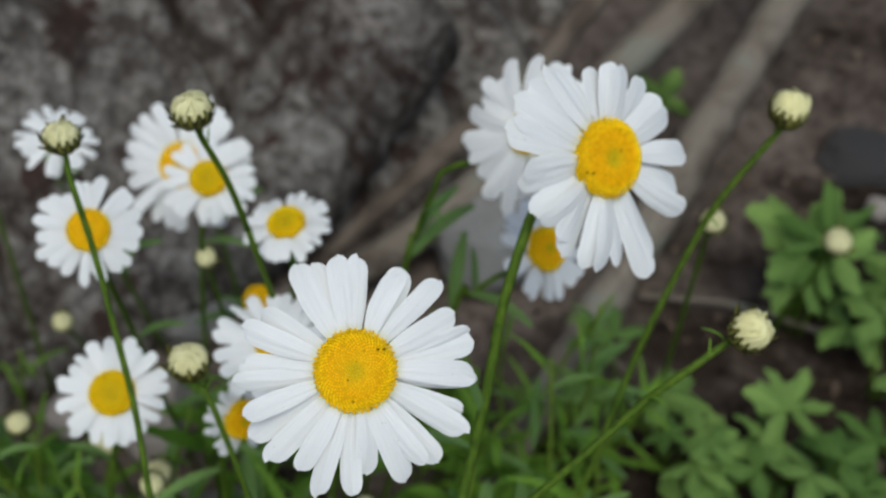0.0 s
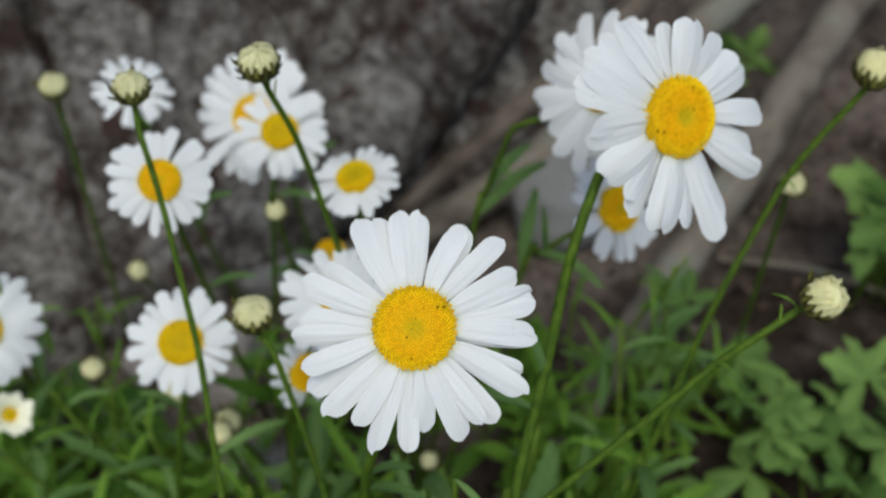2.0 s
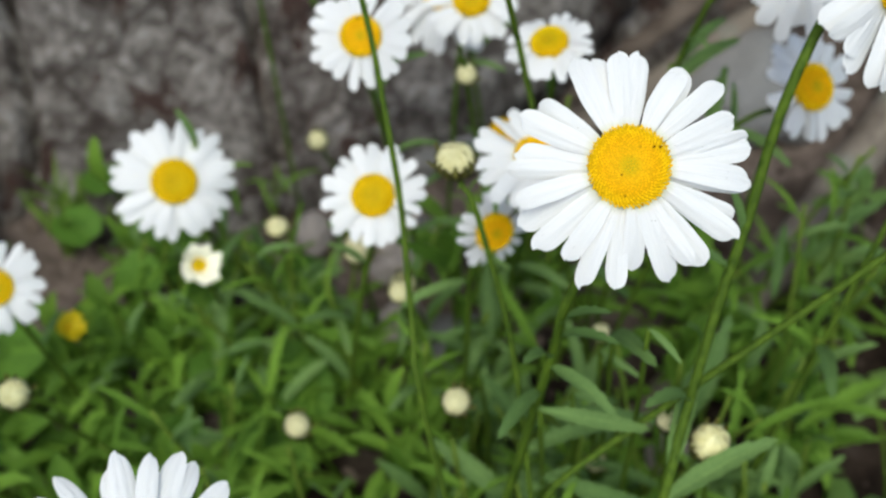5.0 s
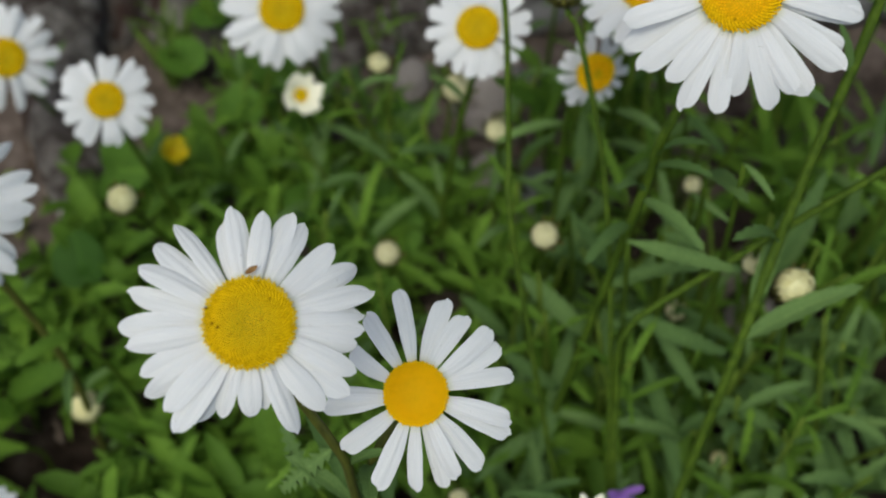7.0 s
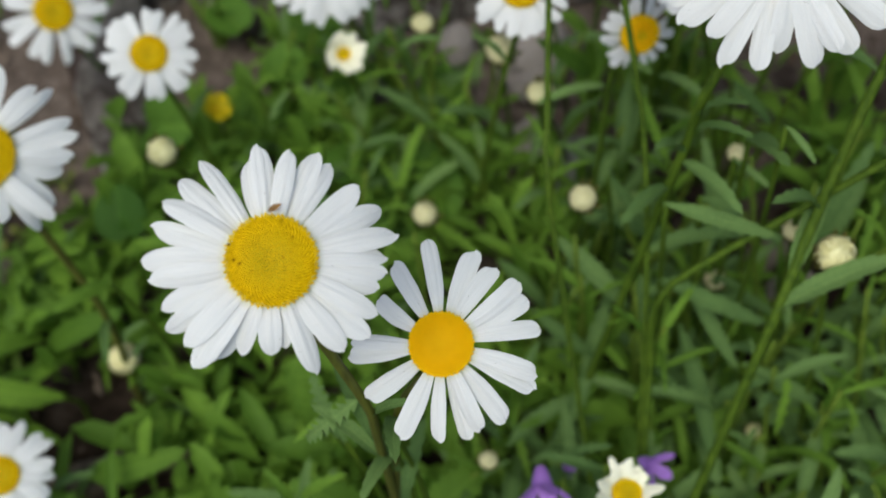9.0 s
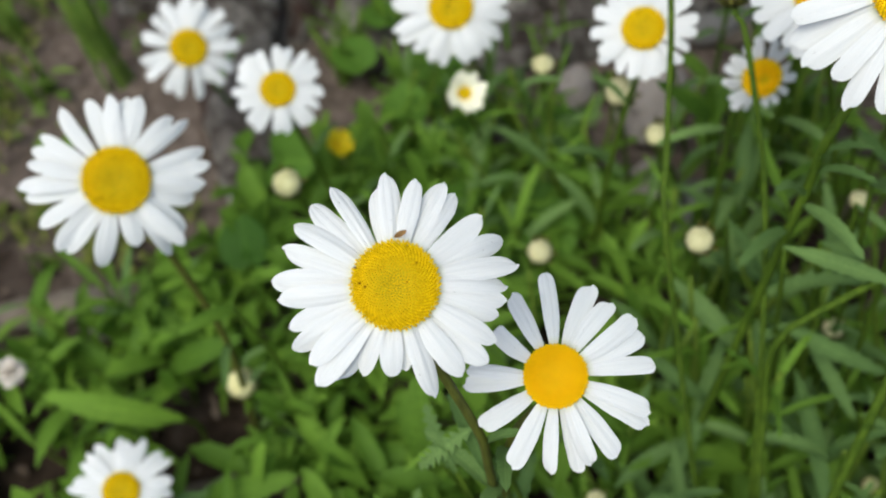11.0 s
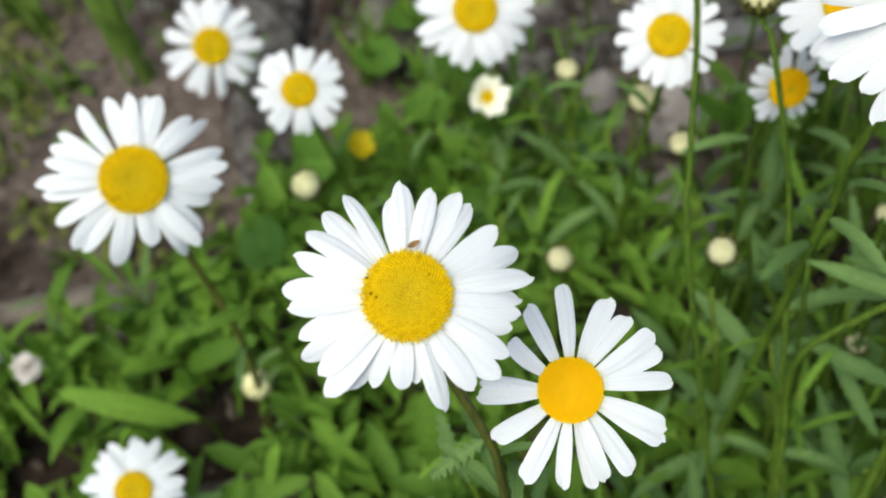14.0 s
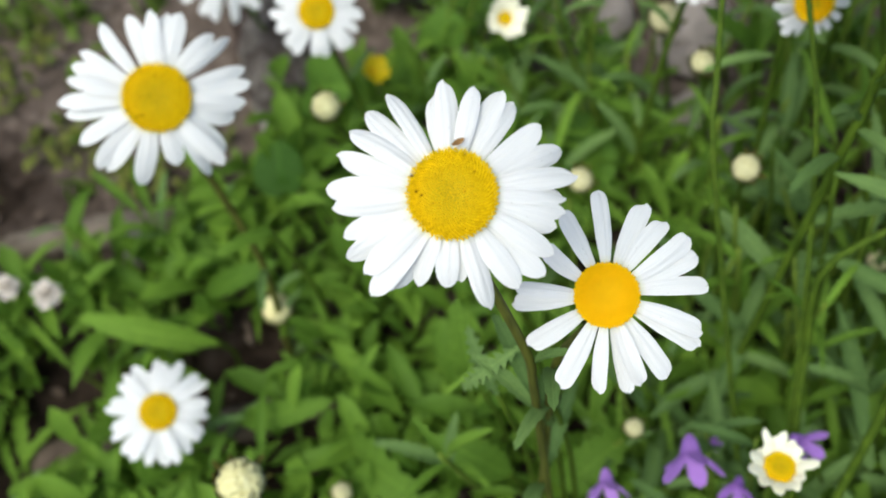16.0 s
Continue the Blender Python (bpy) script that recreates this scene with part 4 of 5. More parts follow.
bud((0.0925, 0.2487, 0.2394), (0.08, 0.10, 0.98), 0.0050, (0.0202, 0.1295, -0.0040), "half-open cream oxeye daisy bud on a green stem", True, mids=[(0.0318, 0.1504, 0.0418), (0.0407, 0.1666, 0.0738), (0.0593, 0.2093, 0.1550), (0.0692, 0.2261, 0.1886), (0.0781, 0.2374, 0.2123)], stem_r=0.00095)
bud((0.0743, 0.1727, 0.2351), (0.3644, -0.2953, 0.8832), 0.0047, (0.0023, 0.0473, -0.0040), "half-open cream oxeye daisy bud on a green stem", True, mids=[(-0.0163, 0.0855, 0.0784), (-0.0223, 0.1037, 0.1064), (-0.0244, 0.1117, 0.1362), (-0.0083, 0.1246, 0.1548), (0.0406, 0.1558, 0.2027), (0.0514, 0.1627, 0.2144), (0.0645, 0.1690, 0.2266)], stem_r=0.00095)
bud((-0.1693, 0.2903, 0.1587), (0.10, 0.02, 0.99), 0.0050, (-0.1718, 0.2889, -0.0040), "small round cream-green daisy bud", False, mids=[(-0.1699, 0.2900, 0.1198)])
bud((-0.1440, 0.2144, 0.0939), (0.10, -0.05, 0.99), 0.0041, (-0.1529, 0.2313, -0.0040), "small round cream-green daisy bud", False, mids=[])
bud((-0.1088, 0.2052, 0.1028), (0.1819, -0.2686, 0.9459), 0.0054, (-0.1163, 0.2323, -0.0040), "small round cream-green daisy bud", False, mids=[])
bud((-0.0748, 0.2362, 0.1684), (0.1407, -0.5005, 0.8542), 0.0034, (-0.0715, 0.2727, -0.0040), "small round cream-green daisy bud", False, mids=[])
bud((-0.1493, 0.2746, 0.0743), (0.2526, -0.4239, 0.8698), 0.0040, (-0.1451, 0.3007, -0.0040), "small round cream-green daisy bud", False, mids=[])
bud((-0.0563, 0.1392, 0.1306), (0.0780, -0.3227, 0.9433), 0.0042, (-0.0689, 0.1555, -0.0040), "small round cream-green daisy bud", False, mids=[])
bud((-0.1933, 0.1149, 0.1235), (0.4100, -0.2174, 0.8858), 0.0048, (-0.1940, 0.1472, -0.0040), "half-open cream oxeye daisy bud on a green stem", True, mids=[])
bud((0.0161, 0.1270, 0.1592), (0.0306, -0.1893, 0.9815), 0.0050, (0.0346, 0.1232, -0.0040), "half-open cream oxeye daisy bud on a green stem", True, mids=[(0.0236, 0.1255, 0.0947)])
bud((-0.1125, 0.1393, 0.0900), (0.2000, -0.2666, 0.9428), 0.0043, (-0.1045, 0.1553, -0.0040), "small round cream-green daisy bud", False, mids=[])
bud((-0.2095, 0.0668, 0.0450), (0.3571, -0.0908, 0.9296), 0.0058, (-0.2130, 0.0800, -0.0040), "half-open cream oxeye daisy bud on a green stem", True, mids=[])
bud((0.0895, 0.2705, 0.1702), (-0.0516, -0.4338, 0.8995), 0.0042, (0.1028, 0.3011, -0.0040), "small round cream-green daisy bud", False, mids=[])
bud((0.0433, 0.1474, -0.0186), (-0.1489, -0.2048, 0.9674), 0.0047, (0.0402, 0.1635, -0.0040), "small round cream-green daisy bud", False, mids=[])
bud((0.1597, 0.3248, 0.1089), (-0.0502, -0.4117, 0.9099), 0.0055, (0.1629, 0.3552, -0.0040), "small round cream-green daisy bud", False, mids=[])
bud((-0.1502, -0.0081, 0.1219), (0.4009, 0.0820, 0.9124), 0.0068, (-0.1612, 0.0068, -0.0040), "half-open cream oxeye daisy bud on a green stem", True, mids=[])
bud((-0.0876, 0.1861, 0.1107), (0.1419, -0.3883, 0.9105), 0.0039, (-0.0917, 0.2164, -0.0040), "small round cream-green daisy bud", False, mids=[])
bud((0.0048, 0.1347, 0.1535), (-0.0931, -0.3441, 0.9343), 0.0031, (0.0182, 0.1471, -0.0040), "small round cream-green daisy bud", False, mids=[])
bud((-0.0186, 0.1930, 0.0975), (-0.0295, -0.3916, 0.9197), 0.0031, (-0.0093, 0.2159, -0.0040), "small round cream-green daisy bud", False, mids=[])
bud((-0.0129, 0.1551, 0.0761), (-0.0425, -0.2954, 0.9544), 0.0035, (-0.0205, 0.1751, -0.0040), "small round cream-green daisy bud", False, mids=[])
bud((-0.1482, 0.0143, 0.0497), (0.2106, 0.2432, 0.9468), 0.0035, (-0.1532, 0.0336, -0.0040), "small round cream-green daisy bud", False, mids=[])
bud((-0.0614, 0.0660, 0.0836), (0.0829, 0.0517, 0.9952), 0.0030, (-0.0665, 0.0926, -0.0040), "small round cream-green daisy bud", False, mids=[])
bud((0.0147, 0.1189, 0.0450), (0.1429, -0.0196, 0.9895), 0.0029, (0.0145, 0.1439, -0.0040), "half-open cream oxeye daisy bud on a green stem", True, mids=[])
bud((-0.0936, 0.2059, 0.0831), (0.1578, -0.3351, 0.9289), 0.0049, (-0.0856, 0.2282, -0.0040), "small round cream-green daisy bud", False, mids=[])


def dry_scrap(place, normal, turn, size, label):
    """A curled papery flake fallen on a flower."""
    verts, faces = [], []
    for i in range(7):
        u = i / 6
        w = 0.22 * math.sin(math.pi * (0.08 + 0.84 * u))
        for v in (-1, 0, 1):
            verts.append((u - 0.5, v * w, 0.12 * abs(v) + 0.35 * (u - 0.5) ** 2))
    for i in range(6):
        for j in range(2):
            p = i * 3 + j
            faces.append((p, p + 3, p + 4, p + 1))
    ob = new("dry_scrap", mesh("dry_scrap", verts, faces, MAT["scrap"]))
    ob.matrix_world = facing(place, normal, turn) @ Matrix.Diagonal((size, size, size, 1))
    return tagged(ob, label, "plant scrap")


HEAD = facing((-0.0745, 0.0274, 0.2740), (0.3587, -0.3195, 0.8771), -0.39)
dry_scrap(HEAD @ Vector((0.0009, 0.0083, 0.0014)), (0.3587, -0.3195, 0.8771), 0.1, 0.0023, "tiny curled brown scrap lying on a daisy")
# ---------- end of the flowers ----------


# ---------- the green bed ----------
def leafy_stem(place, height, seed, label, leaves=9, size=0.045, shapes=None):
    """An upright leafy shoot of a daisy plant."""
    rng = random.Random(seed)
    ob = thing("daisy_shoot", place, label, "plant", "leafy shoots")
    lean = Vector((rng.uniform(-0.25, 0.25), rng.uniform(-0.25, 0.25), 1)) * height
    stem = part("stem", stem_mesh([Vector((0, 0, 0)), lean * 0.5 + Vector((rng.uniform(-.01, .01), rng.uniform(-.01, .01), 0)), lean], 0.0012, 0.0007, 10, "stem_young"), ob)
    for k in range(leaves):
        f = (k + rng.uniform(0, 0.8)) / leaves
        a = k * 2.4 + rng.uniform(-0.4, 0.4)
        s = size * (1.2 - 0.6 * f) * rng.uniform(0.75, 1.25)
        lift = radians(rng.uniform(12, 64))
        me = rng.choice(shapes or (LANCE + DUSTY if f > 0.3 else LANCE))
        part("leaf", me, stem, Matrix.Translation(lean * f) @ Matrix.Rotation(a, 4, "Z") @ Matrix.Rotation(-lift, 4, "Y") @ Matrix.Diagonal((s, s, s, 1)))
    return ob


def leaf_between(foot, tip, wide, me, parent=None, up=(0.1, -0.45, 0.9)):
    """The pose of a leaf of unit length from foot to tip."""
    o = parent.location if parent else Vector((0, 0, 0))
    a, b = Vector(foot), Vector(tip)
    x = b - a
    long = x.length
    x.normalize()
    z = Vector(up)
    z = (z - x * z.dot(x)).normalized()
    y = z.cross(x)
    m = Matrix((x, y, z)).transposed().to_4x4()
    m.translation = a - o
    return m @ Matrix.Diagonal((long, long * wide, long * 0.8, 1))


def single_plant(foot, tip, wide, meshes, seed, label):
    """A plant of which one large leaf shows."""
    ob = thing("leafy_plant", (foot[0], foot[1], -0.004), label, "plant", "leafy plants")
    stalk = part("leaf_stalk", stem_mesh([(0, 0, 0), (0.002, 0.003, (foot[2] + 0.004) * 0.6), (0, 0, foot[2] + 0.004)], 0.0011, 0.0007, 8), ob)
    part("leaf", meshes[seed % len(meshes)], stalk, leaf_between(foot, tip, wide, None, ob))
    return ob


def rosette(place, seed, label, meshes, leaves, size, stalk, category="plant", group="leafy plants"):
    """Leaves on stalks that rise from one root."""
    rng = random.Random(seed)
    ob = thing("leafy_plant", place, label, category, group)
    for k in range(leaves):
        a = k * 2.4 + rng.uniform(-0.5, 0.5)
        lift = radians(rng.uniform(35, 80))
        long = stalk * rng.uniform(0.5, 1.2)
        d = Vector((math.cos(a) * math.cos(lift), math.sin(a) * math.cos(lift), math.sin(lift)))
        tip = d * long
        stem = part("leaf_stalk", stem_mesh([Vector((0, 0, 0)), d * long * 0.5 + Vector((0, 0, long * 0.08)), tip], 0.0009, 0.0006, 6), ob)
        s = size * rng.uniform(0.65, 1.2)
        part("leaf", rng.choice(meshes), stem, Matrix.Translation(tip) @ Matrix.Rotation(a + rng.uniform(-0.5, 0.5), 4, "Z") @ Matrix.Rotation(radians(rng.uniform(-30, 15)), 4, "Y") @ Matrix.Diagonal((s, s, s, 1)))
    return ob


def in_bed(x, y):
    """Whether a place lies in the green bed rather than on bare soil or the tree foot."""
    edge = 0.245 + 0.75 * (x + 0.20) if x < -0.17 else 0.28
    if x < -0.25:
        edge = max(0.03, 0.19 + 2.2 * (x + 0.25))
    return y < edge + 0.035 * noise.noise(Vector((x * 20, y * 20, 0)))


LOW_HEADS = [(-0.225, 0.01, 0.06), (-0.222, 0.075, 0.05), (-0.26, 0.19, 0.05), (-0.30, 0.18, 0.07), (-0.19, 0.11, 0.04), (-0.15, -0.01, 0.05), (-0.02, 0.05, 0.035)]


CLEARINGS = [(-0.122, 0.280, 0.022), (-0.107, 0.231, 0.022), (-0.161, 0.274, 0.022), (-0.307, 0.083, 0.022), (-0.116, 0.263, 0.022), (0.015, 0.200, 0.022), (0.235, 0.450, 0.022)]


def crowded(x, y):
    return any(math.hypot(x - a - 0.25 * r, y - b + 0.25 * r) < r for a, b, r in LOW_HEADS + CLEARINGS)


def plant_bed():
    rng = random.Random(77)
    made = 0
    while made < 105:
        x, y = rng.uniform(-0.40, 0.08), rng.uniform(-0.12, 0.32)
        if not in_bed(x, y) or crowded(x, y):
            continue
        made += 1
        tall = rng.uniform(0.05, 0.14) * (1.0 if x > -0.15 else 0.7 if y > 0.08 and x > -0.22 else 0.5)
        leafy_stem((x, y, hill(x, y) - 0.002), tall, 200 + made, "leafy green daisy shoot with narrow toothed leaves", rng.randint(8, 13), rng.uniform(0.022, 0.038))
    for k in range(58):
        x, y = rng.uniform(-0.24, 0.06), rng.uniform(0.10, 0.28)
        if crowded(x, y):
            continue
        leafy_stem((x, y, hill(x, y) - 0.002), rng.uniform(0.06, 0.14) * (1.0 if x > -0.13 else 0.6), 800 + k, "tall slim daisy shoot with small narrow leaves", rng.randint(2, 7), rng.uniform(0.016, 0.028))
    for k in range(44):
        x, y = rng.uniform(-0.07, 0.075), rng.uniform(0.03, 0.20)
        if crowded(x, y):
            continue
        leafy_stem((x, y, hill(x, y) - 0.002), rng.uniform(0.05, 0.115), 1000 + k, "daisy shoot with dull grey-green narrow leaves", rng.randint(5, 9), rng.uniform(0.026, 0.040), DUSTY)
    made = 0
    while made < 26:
        x, y = rng.uniform(-0.42, 0.06), rng.uniform(-0.14, 0.26)
        if not in_bed(x, y + 0.02):
            continue
        made += 1
        rosette((x, y, hill(x, y) - 0.002), 400 + made, "low plant with long smooth green leaves", STRAP[:1] + LANCE, rng.randint(4, 7), 0.036, 0.022)
    for k in range(14):
        x, y = rng.uniform(-0.27, -0.15), rng.uniform(0.13, 0.25)
        if crowded(x, y) or not in_bed(x, y):
            continue
        rosette((x, y, hill(x, y) - 0.002), 500 + k, "low plant with rounded heart-shaped leaves", ROUND, rng.randint(3, 6), 0.030, 0.04)
    rng = random.Random(78)
    for k in range(25):
        x, y = rng.uniform(0.06, 0.28), rng.uniform(0.16, 0.41)
        if x < 0.12 and y > 0.33:
            continue
        rosette((x, y, hill(x, y) - 0.002), 600 + k, "low plant with lobed light green leaves", LOBED, rng.randint(3, 6), 0.021, 0.045)


plant_bed()


def ground_cover(name, label, count, low, high, area, mat, seed, tall, keep, slim=(0.12, 0.34)):
    """Small leaves and blades that cannot be counted, as one mesh."""
    rng = random.Random(seed)
    verts, faces = [], []
    for _ in range(count):
        x, y = rng.uniform(area[0], area[1]), rng.uniform(area[2], area[3])
        if not keep(x, y):
            continue
        s, a = rng.uniform(low, high), rng.uniform(0, 6.28)
        z = hill(x, y) + rng.uniform(0.0, tall)
        lift = rng.uniform(0.3, 1.35)
        d = Vector((math.cos(a) * math.cos(lift), math.sin(a) * math.cos(lift), math.sin(lift)))
        e = Vector((-math.sin(a), math.cos(a), 0)) * s * rng.uniform(*slim)
        o = Vector((x, y, z))
        b0 = len(verts)
        for f, wd, sag in ((0.0, 0.15, 0.0), (0.35, 0.9, 0.0), (0.7, 0.8, -0.06), (1.0, 0.05, -0.2)):
            c = o + d * s * f + Vector((0, 0, sag * s))
            verts += [c - e * wd + Vector((0, 0, 0.1 * s * wd)), c, c + e * wd + Vector((0, 0, 0.1 * s * wd))]
        for i in range(3):
            for j in range(2):
                p = b0 + i * 3 + j
                faces.append((p, p + 3, p + 4, p + 1))
    return tagged(new(name, mesh(name, verts, faces, MAT[mat])), label, "plants" if mat != "litter" else "litter", kind="stuff")


ground_cover("undergrowth", "low green undergrowth of small leaves", 9000, 0.012, 0.036, (-0.46, 0.08, -0.16, 0.30), "leaf", 31, 0.040, lambda x, y: in_bed(x, y) and noise.noise(Vector((x * 16, y * 16, 8))) > -0.22 + 2.6 * max(0.0, y - 0.13) + (0.35 if x > 0.02 else 0.0) and not any(math.hypot(x - a, y - b) < r for a, b, r in CLEARINGS), (0.07, 0.17))
ground_cover("soil_litter", "dry brown leaf scraps and twigs on the soil", 3600, 0.003, 0.011, (-0.6, 0.40, -0.1, 0.75), "litter", 32, 0.003, lambda x, y: True)
ground_cover("sparse_weeds", "scattered small weeds on bare soil", 420, 0.006, 0.018, (-0.62, -0.26, 0.05, 0.34), "grass", 33, 0.012, lambda x, y: noise.noise(Vector((x * 14, y * 14, 4))) > 0.0)

ground_cover("moss", "olive-green moss and seedlings on the soil by the tree", 5200, 0.004, 0.011, (-0.68, -0.30, 0.10, 0.42), "moss", 34, 0.008, lambda x, y: noise.noise(Vector((x * 12, y * 12, 11))) > 0.05 + 0.9 * (x + 0.40))


# ---------- small flowers and grass ----------
def bellflower(place, normal, size, foot, label):
    """A violet bell with five pointed lobes."""
    ob = thing("bellflower", foot, label, "flower", "violet bellflowers")
    n = Vector(normal).normalized()
    part("stem", stem_mesh(rel([foot, Vector(foot) * 0.5 + Vector(place) * 0.5 + Vector((0.004, 0, 0)), Vector(place) - n * size * 1.6], foot), 0.0008, 0.0006, 10), ob)
    m = facing(Vector(place) - Vector(foot), n) @ Matrix.Diagonal((size, size, size, 1))
    verts, faces, uvs = [], [], []
    seg, rows = 30, 8
    for i in range(rows + 1):
        f = i / rows
        for s in range(seg):
            a = 2 * math.pi * s / seg
            k = abs(math.cos(a * 2.5))
            r = 0.12 + 0.42 * f ** 0.6 + max(0.0, f - 0.5) * (1.35 * k ** 0.8 - 0.15)
            z = -1.5 + 1.55 * f - max(0.0, f - 0.55) * (1.6 * (1 - k))
            verts.append((r * math.cos(a), r * math.sin(a), z))
            uvs.append((s / seg, f))
    for i in range(rows):
        for s in range(seg):
            t = (s + 1) % seg
            faces.append((i * seg + s, i * seg + t, (i + 1) * seg + t, (i + 1) * seg + s))
    part("bell", mesh("bell", verts, faces, MAT["violet"], uvs), ob, m)
    v, f, u = tube([(0, 0, -1.65), (0, 0, -1.45), (0, 0, -1.35)], (0.05, 0.16, 0.12), 5, 8)
    part("sepal_cup", mesh("sepal_cup", v, f, MAT["stem"], u), ob, m)
    return ob


def buttercup(place, normal, size, foot, label):
    """A yellow flower of five cupped petals."""
    ob = thing("buttercup", foot, label, "flower", "yellow flowers")
    n = Vector(normal).normalized()
    part("stem", stem_mesh(rel([foot, Vector(foot) * 0.5 + Vector(place) * 0.5 + Vector((0.003, 0.002, 0)), Vector(place) - n * size * 0.2], foot), 0.0008, 0.0006, 10), ob)
    m = facing(Vector(place) - Vector(foot), n)
    verts, faces, uvs = [], [], []
    for i in range(6):
        u = i / 5
        w = 0.46 * math.sin(math.pi * (0.1 + 0.62 * u)) ** 0.8
        for j in range(5):
            v = j / 2 - 1
            verts.append((u * (1 - 0.06 * v * v), v * w, 0.55 * u * u + 0.12 * v * v))
            uvs.append((j / 4, u))
    for i in range(5):
        for j in range(4):
            p = i * 5 + j
            faces.append((p, p + 5, p + 6, p + 1))
    me = mesh("petal", verts, faces, MAT["buttercup"], uvs)
    for k in range(5):
        part("petal", me, ob, m @ Matrix.Rotation(k * 2 * math.pi / 5, 4, "Z") @ Matrix.Diagonal((size, size, size, 1)))
    part("disc", DISCS["yellow"], ob, m @ Matrix.Diagonal((size * 0.22, size * 0.22, size * 0.35, 1)))
    return ob


def grass_tuft(place, blades, tall, seed, label):
    rng = random.Random(seed)
    ob = thing("grass_tuft", place, label, "grass", "grass tufts")
    for k in range(blades):
        a, h = rng.uniform(0, 6.28), tall * rng.uniform(0.6, 1.15)
        bend = rng.uniform(0.1, 0.5)
        verts, faces, uvs = [], [], []
        w = rng.uniform(0.0016, 0.0032)
        side = Vector((-math.sin(a), math.cos(a), 0)) * w
        for i in range(9):
            f = i / 8
            c = Vector((math.cos(a) * bend * h * f * f, math.sin(a) * bend * h * f * f, h * f * (1 - 0.25 * bend * f)))
            e = side * (1 - f ** 3)
            verts += [c - e, c + Vector((0, 0, -w * 0.3)), c + e]
            uvs += [(0, f), (0.5, f), (1, f)]
        for i in range(8):
            for j in range(2):
                p = i * 3 + j
                faces.append((p, p + 3, p + 4, p + 1))
        part("blade", mesh("blade", verts, faces, MAT["grass"], uvs), ob, Matrix.Translation((rng.uniform(-0.006, 0.006), rng.uniform(-0.006, 0.006), 0)))
    return ob

# ---------- placed small things ----------
bellflower((-0.0369, 0.0495, 0.1150), (0.4182, -0.9059, 0.0669), 0.0081, (-0.0329, 0.0695, -0.0040), "violet bellflower with pointed lobes among green leaves")
bellflower((-0.0100, 0.0759, 0.1000), (0.8256, -0.2961, 0.4803), 0.0058, (-0.0060, 0.0959, -0.0040), "violet bellflower with pointed lobes among green leaves")
bellflower((-0.0577, 0.0381, 0.1000), (0.4513, -0.8914, 0.0419), 0.0059, (-0.0537, 0.0581, -0.0040), "violet bellflower with pointed lobes among green leaves")
bellflower((-0.0255, 0.0564, 0.0900), (0.1299, -0.9492, 0.2867), 0.0050, (-0.0215, 0.0764, -0.0040), "violet bellflower with pointed lobes among green leaves")
bellflower((-0.0383, 0.0763, 0.0700), (0.4198, 0.0602, 0.9056), 0.0025, (-0.0343, 0.0963, -0.0040), "violet bellflower with pointed lobes among green leaves")
buttercup((-0.2307, 0.1811, 0.0450), (0.6684, 0.0083, 0.7438), 0.0064, (-0.2307, 0.1911, -0.0040), "small bright yellow flower half hidden by leaves")
stone((-0.1222, 0.2796, 0.0060), (0.0193, 0.0145, 0.0145), 11, "pale pinkish-grey stone among the stems", 47, "pale_stone")
stone((-0.1073, 0.2311, 0.0060), (0.0148, 0.0111, 0.0111), 12, "pale pinkish-grey stone among the stems", 84, "pale_stone")
stone((-0.1605, 0.2741, 0.0060), (0.0108, 0.0081, 0.0081), 13, "pale pinkish-grey stone among the stems", 121, "pale_stone")
stone((-0.3065, 0.0827, 0.0060), (0.0120, 0.0090, 0.0090), 14, "pale pinkish-grey stone among the stems", 158, "pale_stone")
stone((-0.1158, 0.2635, 0.0060), (0.0124, 0.0093, 0.0093), 15, "pale pinkish-grey stone among the stems", 15, "pale_stone")
stone((0.0148, 0.1996, 0.0060), (0.0099, 0.0074, 0.0074), 16, "pale pinkish-grey stone among the stems", 52, "pale_stone")
stone((0.2345, 0.4500, 0.0060), (0.0081, 0.0060, 0.0060), 17, "pale pinkish-grey stone among the stems", 89, "pale_stone")
grass_tuft((-0.3905, 0.2039, -0.0060), 7, 0.100, 1, "tuft of narrow green grass blades")
grass_tuft((-0.4082, 0.2180, -0.0060), 6, 0.100, 2, "tuft of narrow green grass blades")
grass_tuft((-0.2753, 0.2588, -0.0060), 8, 0.050, 3, "tuft of narrow green grass blades")
grass_tuft((-0.2746, 0.2489, -0.0060), 8, 0.055, 4, "tuft of narrow green grass blades")
grass_tuft((-0.2809, 0.2570, -0.0060), 4, 0.045, 5, "tuft of narrow green grass blades")
grass_tuft((-0.4638, 0.2105, -0.0060), 8, 0.035, 6, "tuft of narrow green grass blades")
grass_tuft((-0.4449, 0.1670, -0.0060), 8, 0.030, 7, "tuft of narrow green grass blades")
grass_tuft((-0.4228, 0.1835, -0.0060), 7, 0.030, 8, "tuft of narrow green grass blades")
grass_tuft((-0.4848, 0.2161, -0.0060), 9, 0.035, 9, "tuft of narrow green grass blades")
grass_tuft((-0.3503, 0.0941, -0.0060), 6, 0.025, 10, "tuft of narrow green grass blades")
single_plant((-0.2326, 0.0488, 0.0300), (-0.2792, 0.0304, 0.0500), 1.00, STRAP, 0, "plant with a long smooth green leaf")
single_plant((-0.1823, 0.0536, 0.0200), (-0.1335, 0.0742, 0.0400), 0.85, STRAP, 1, "plant with a long smooth green leaf")
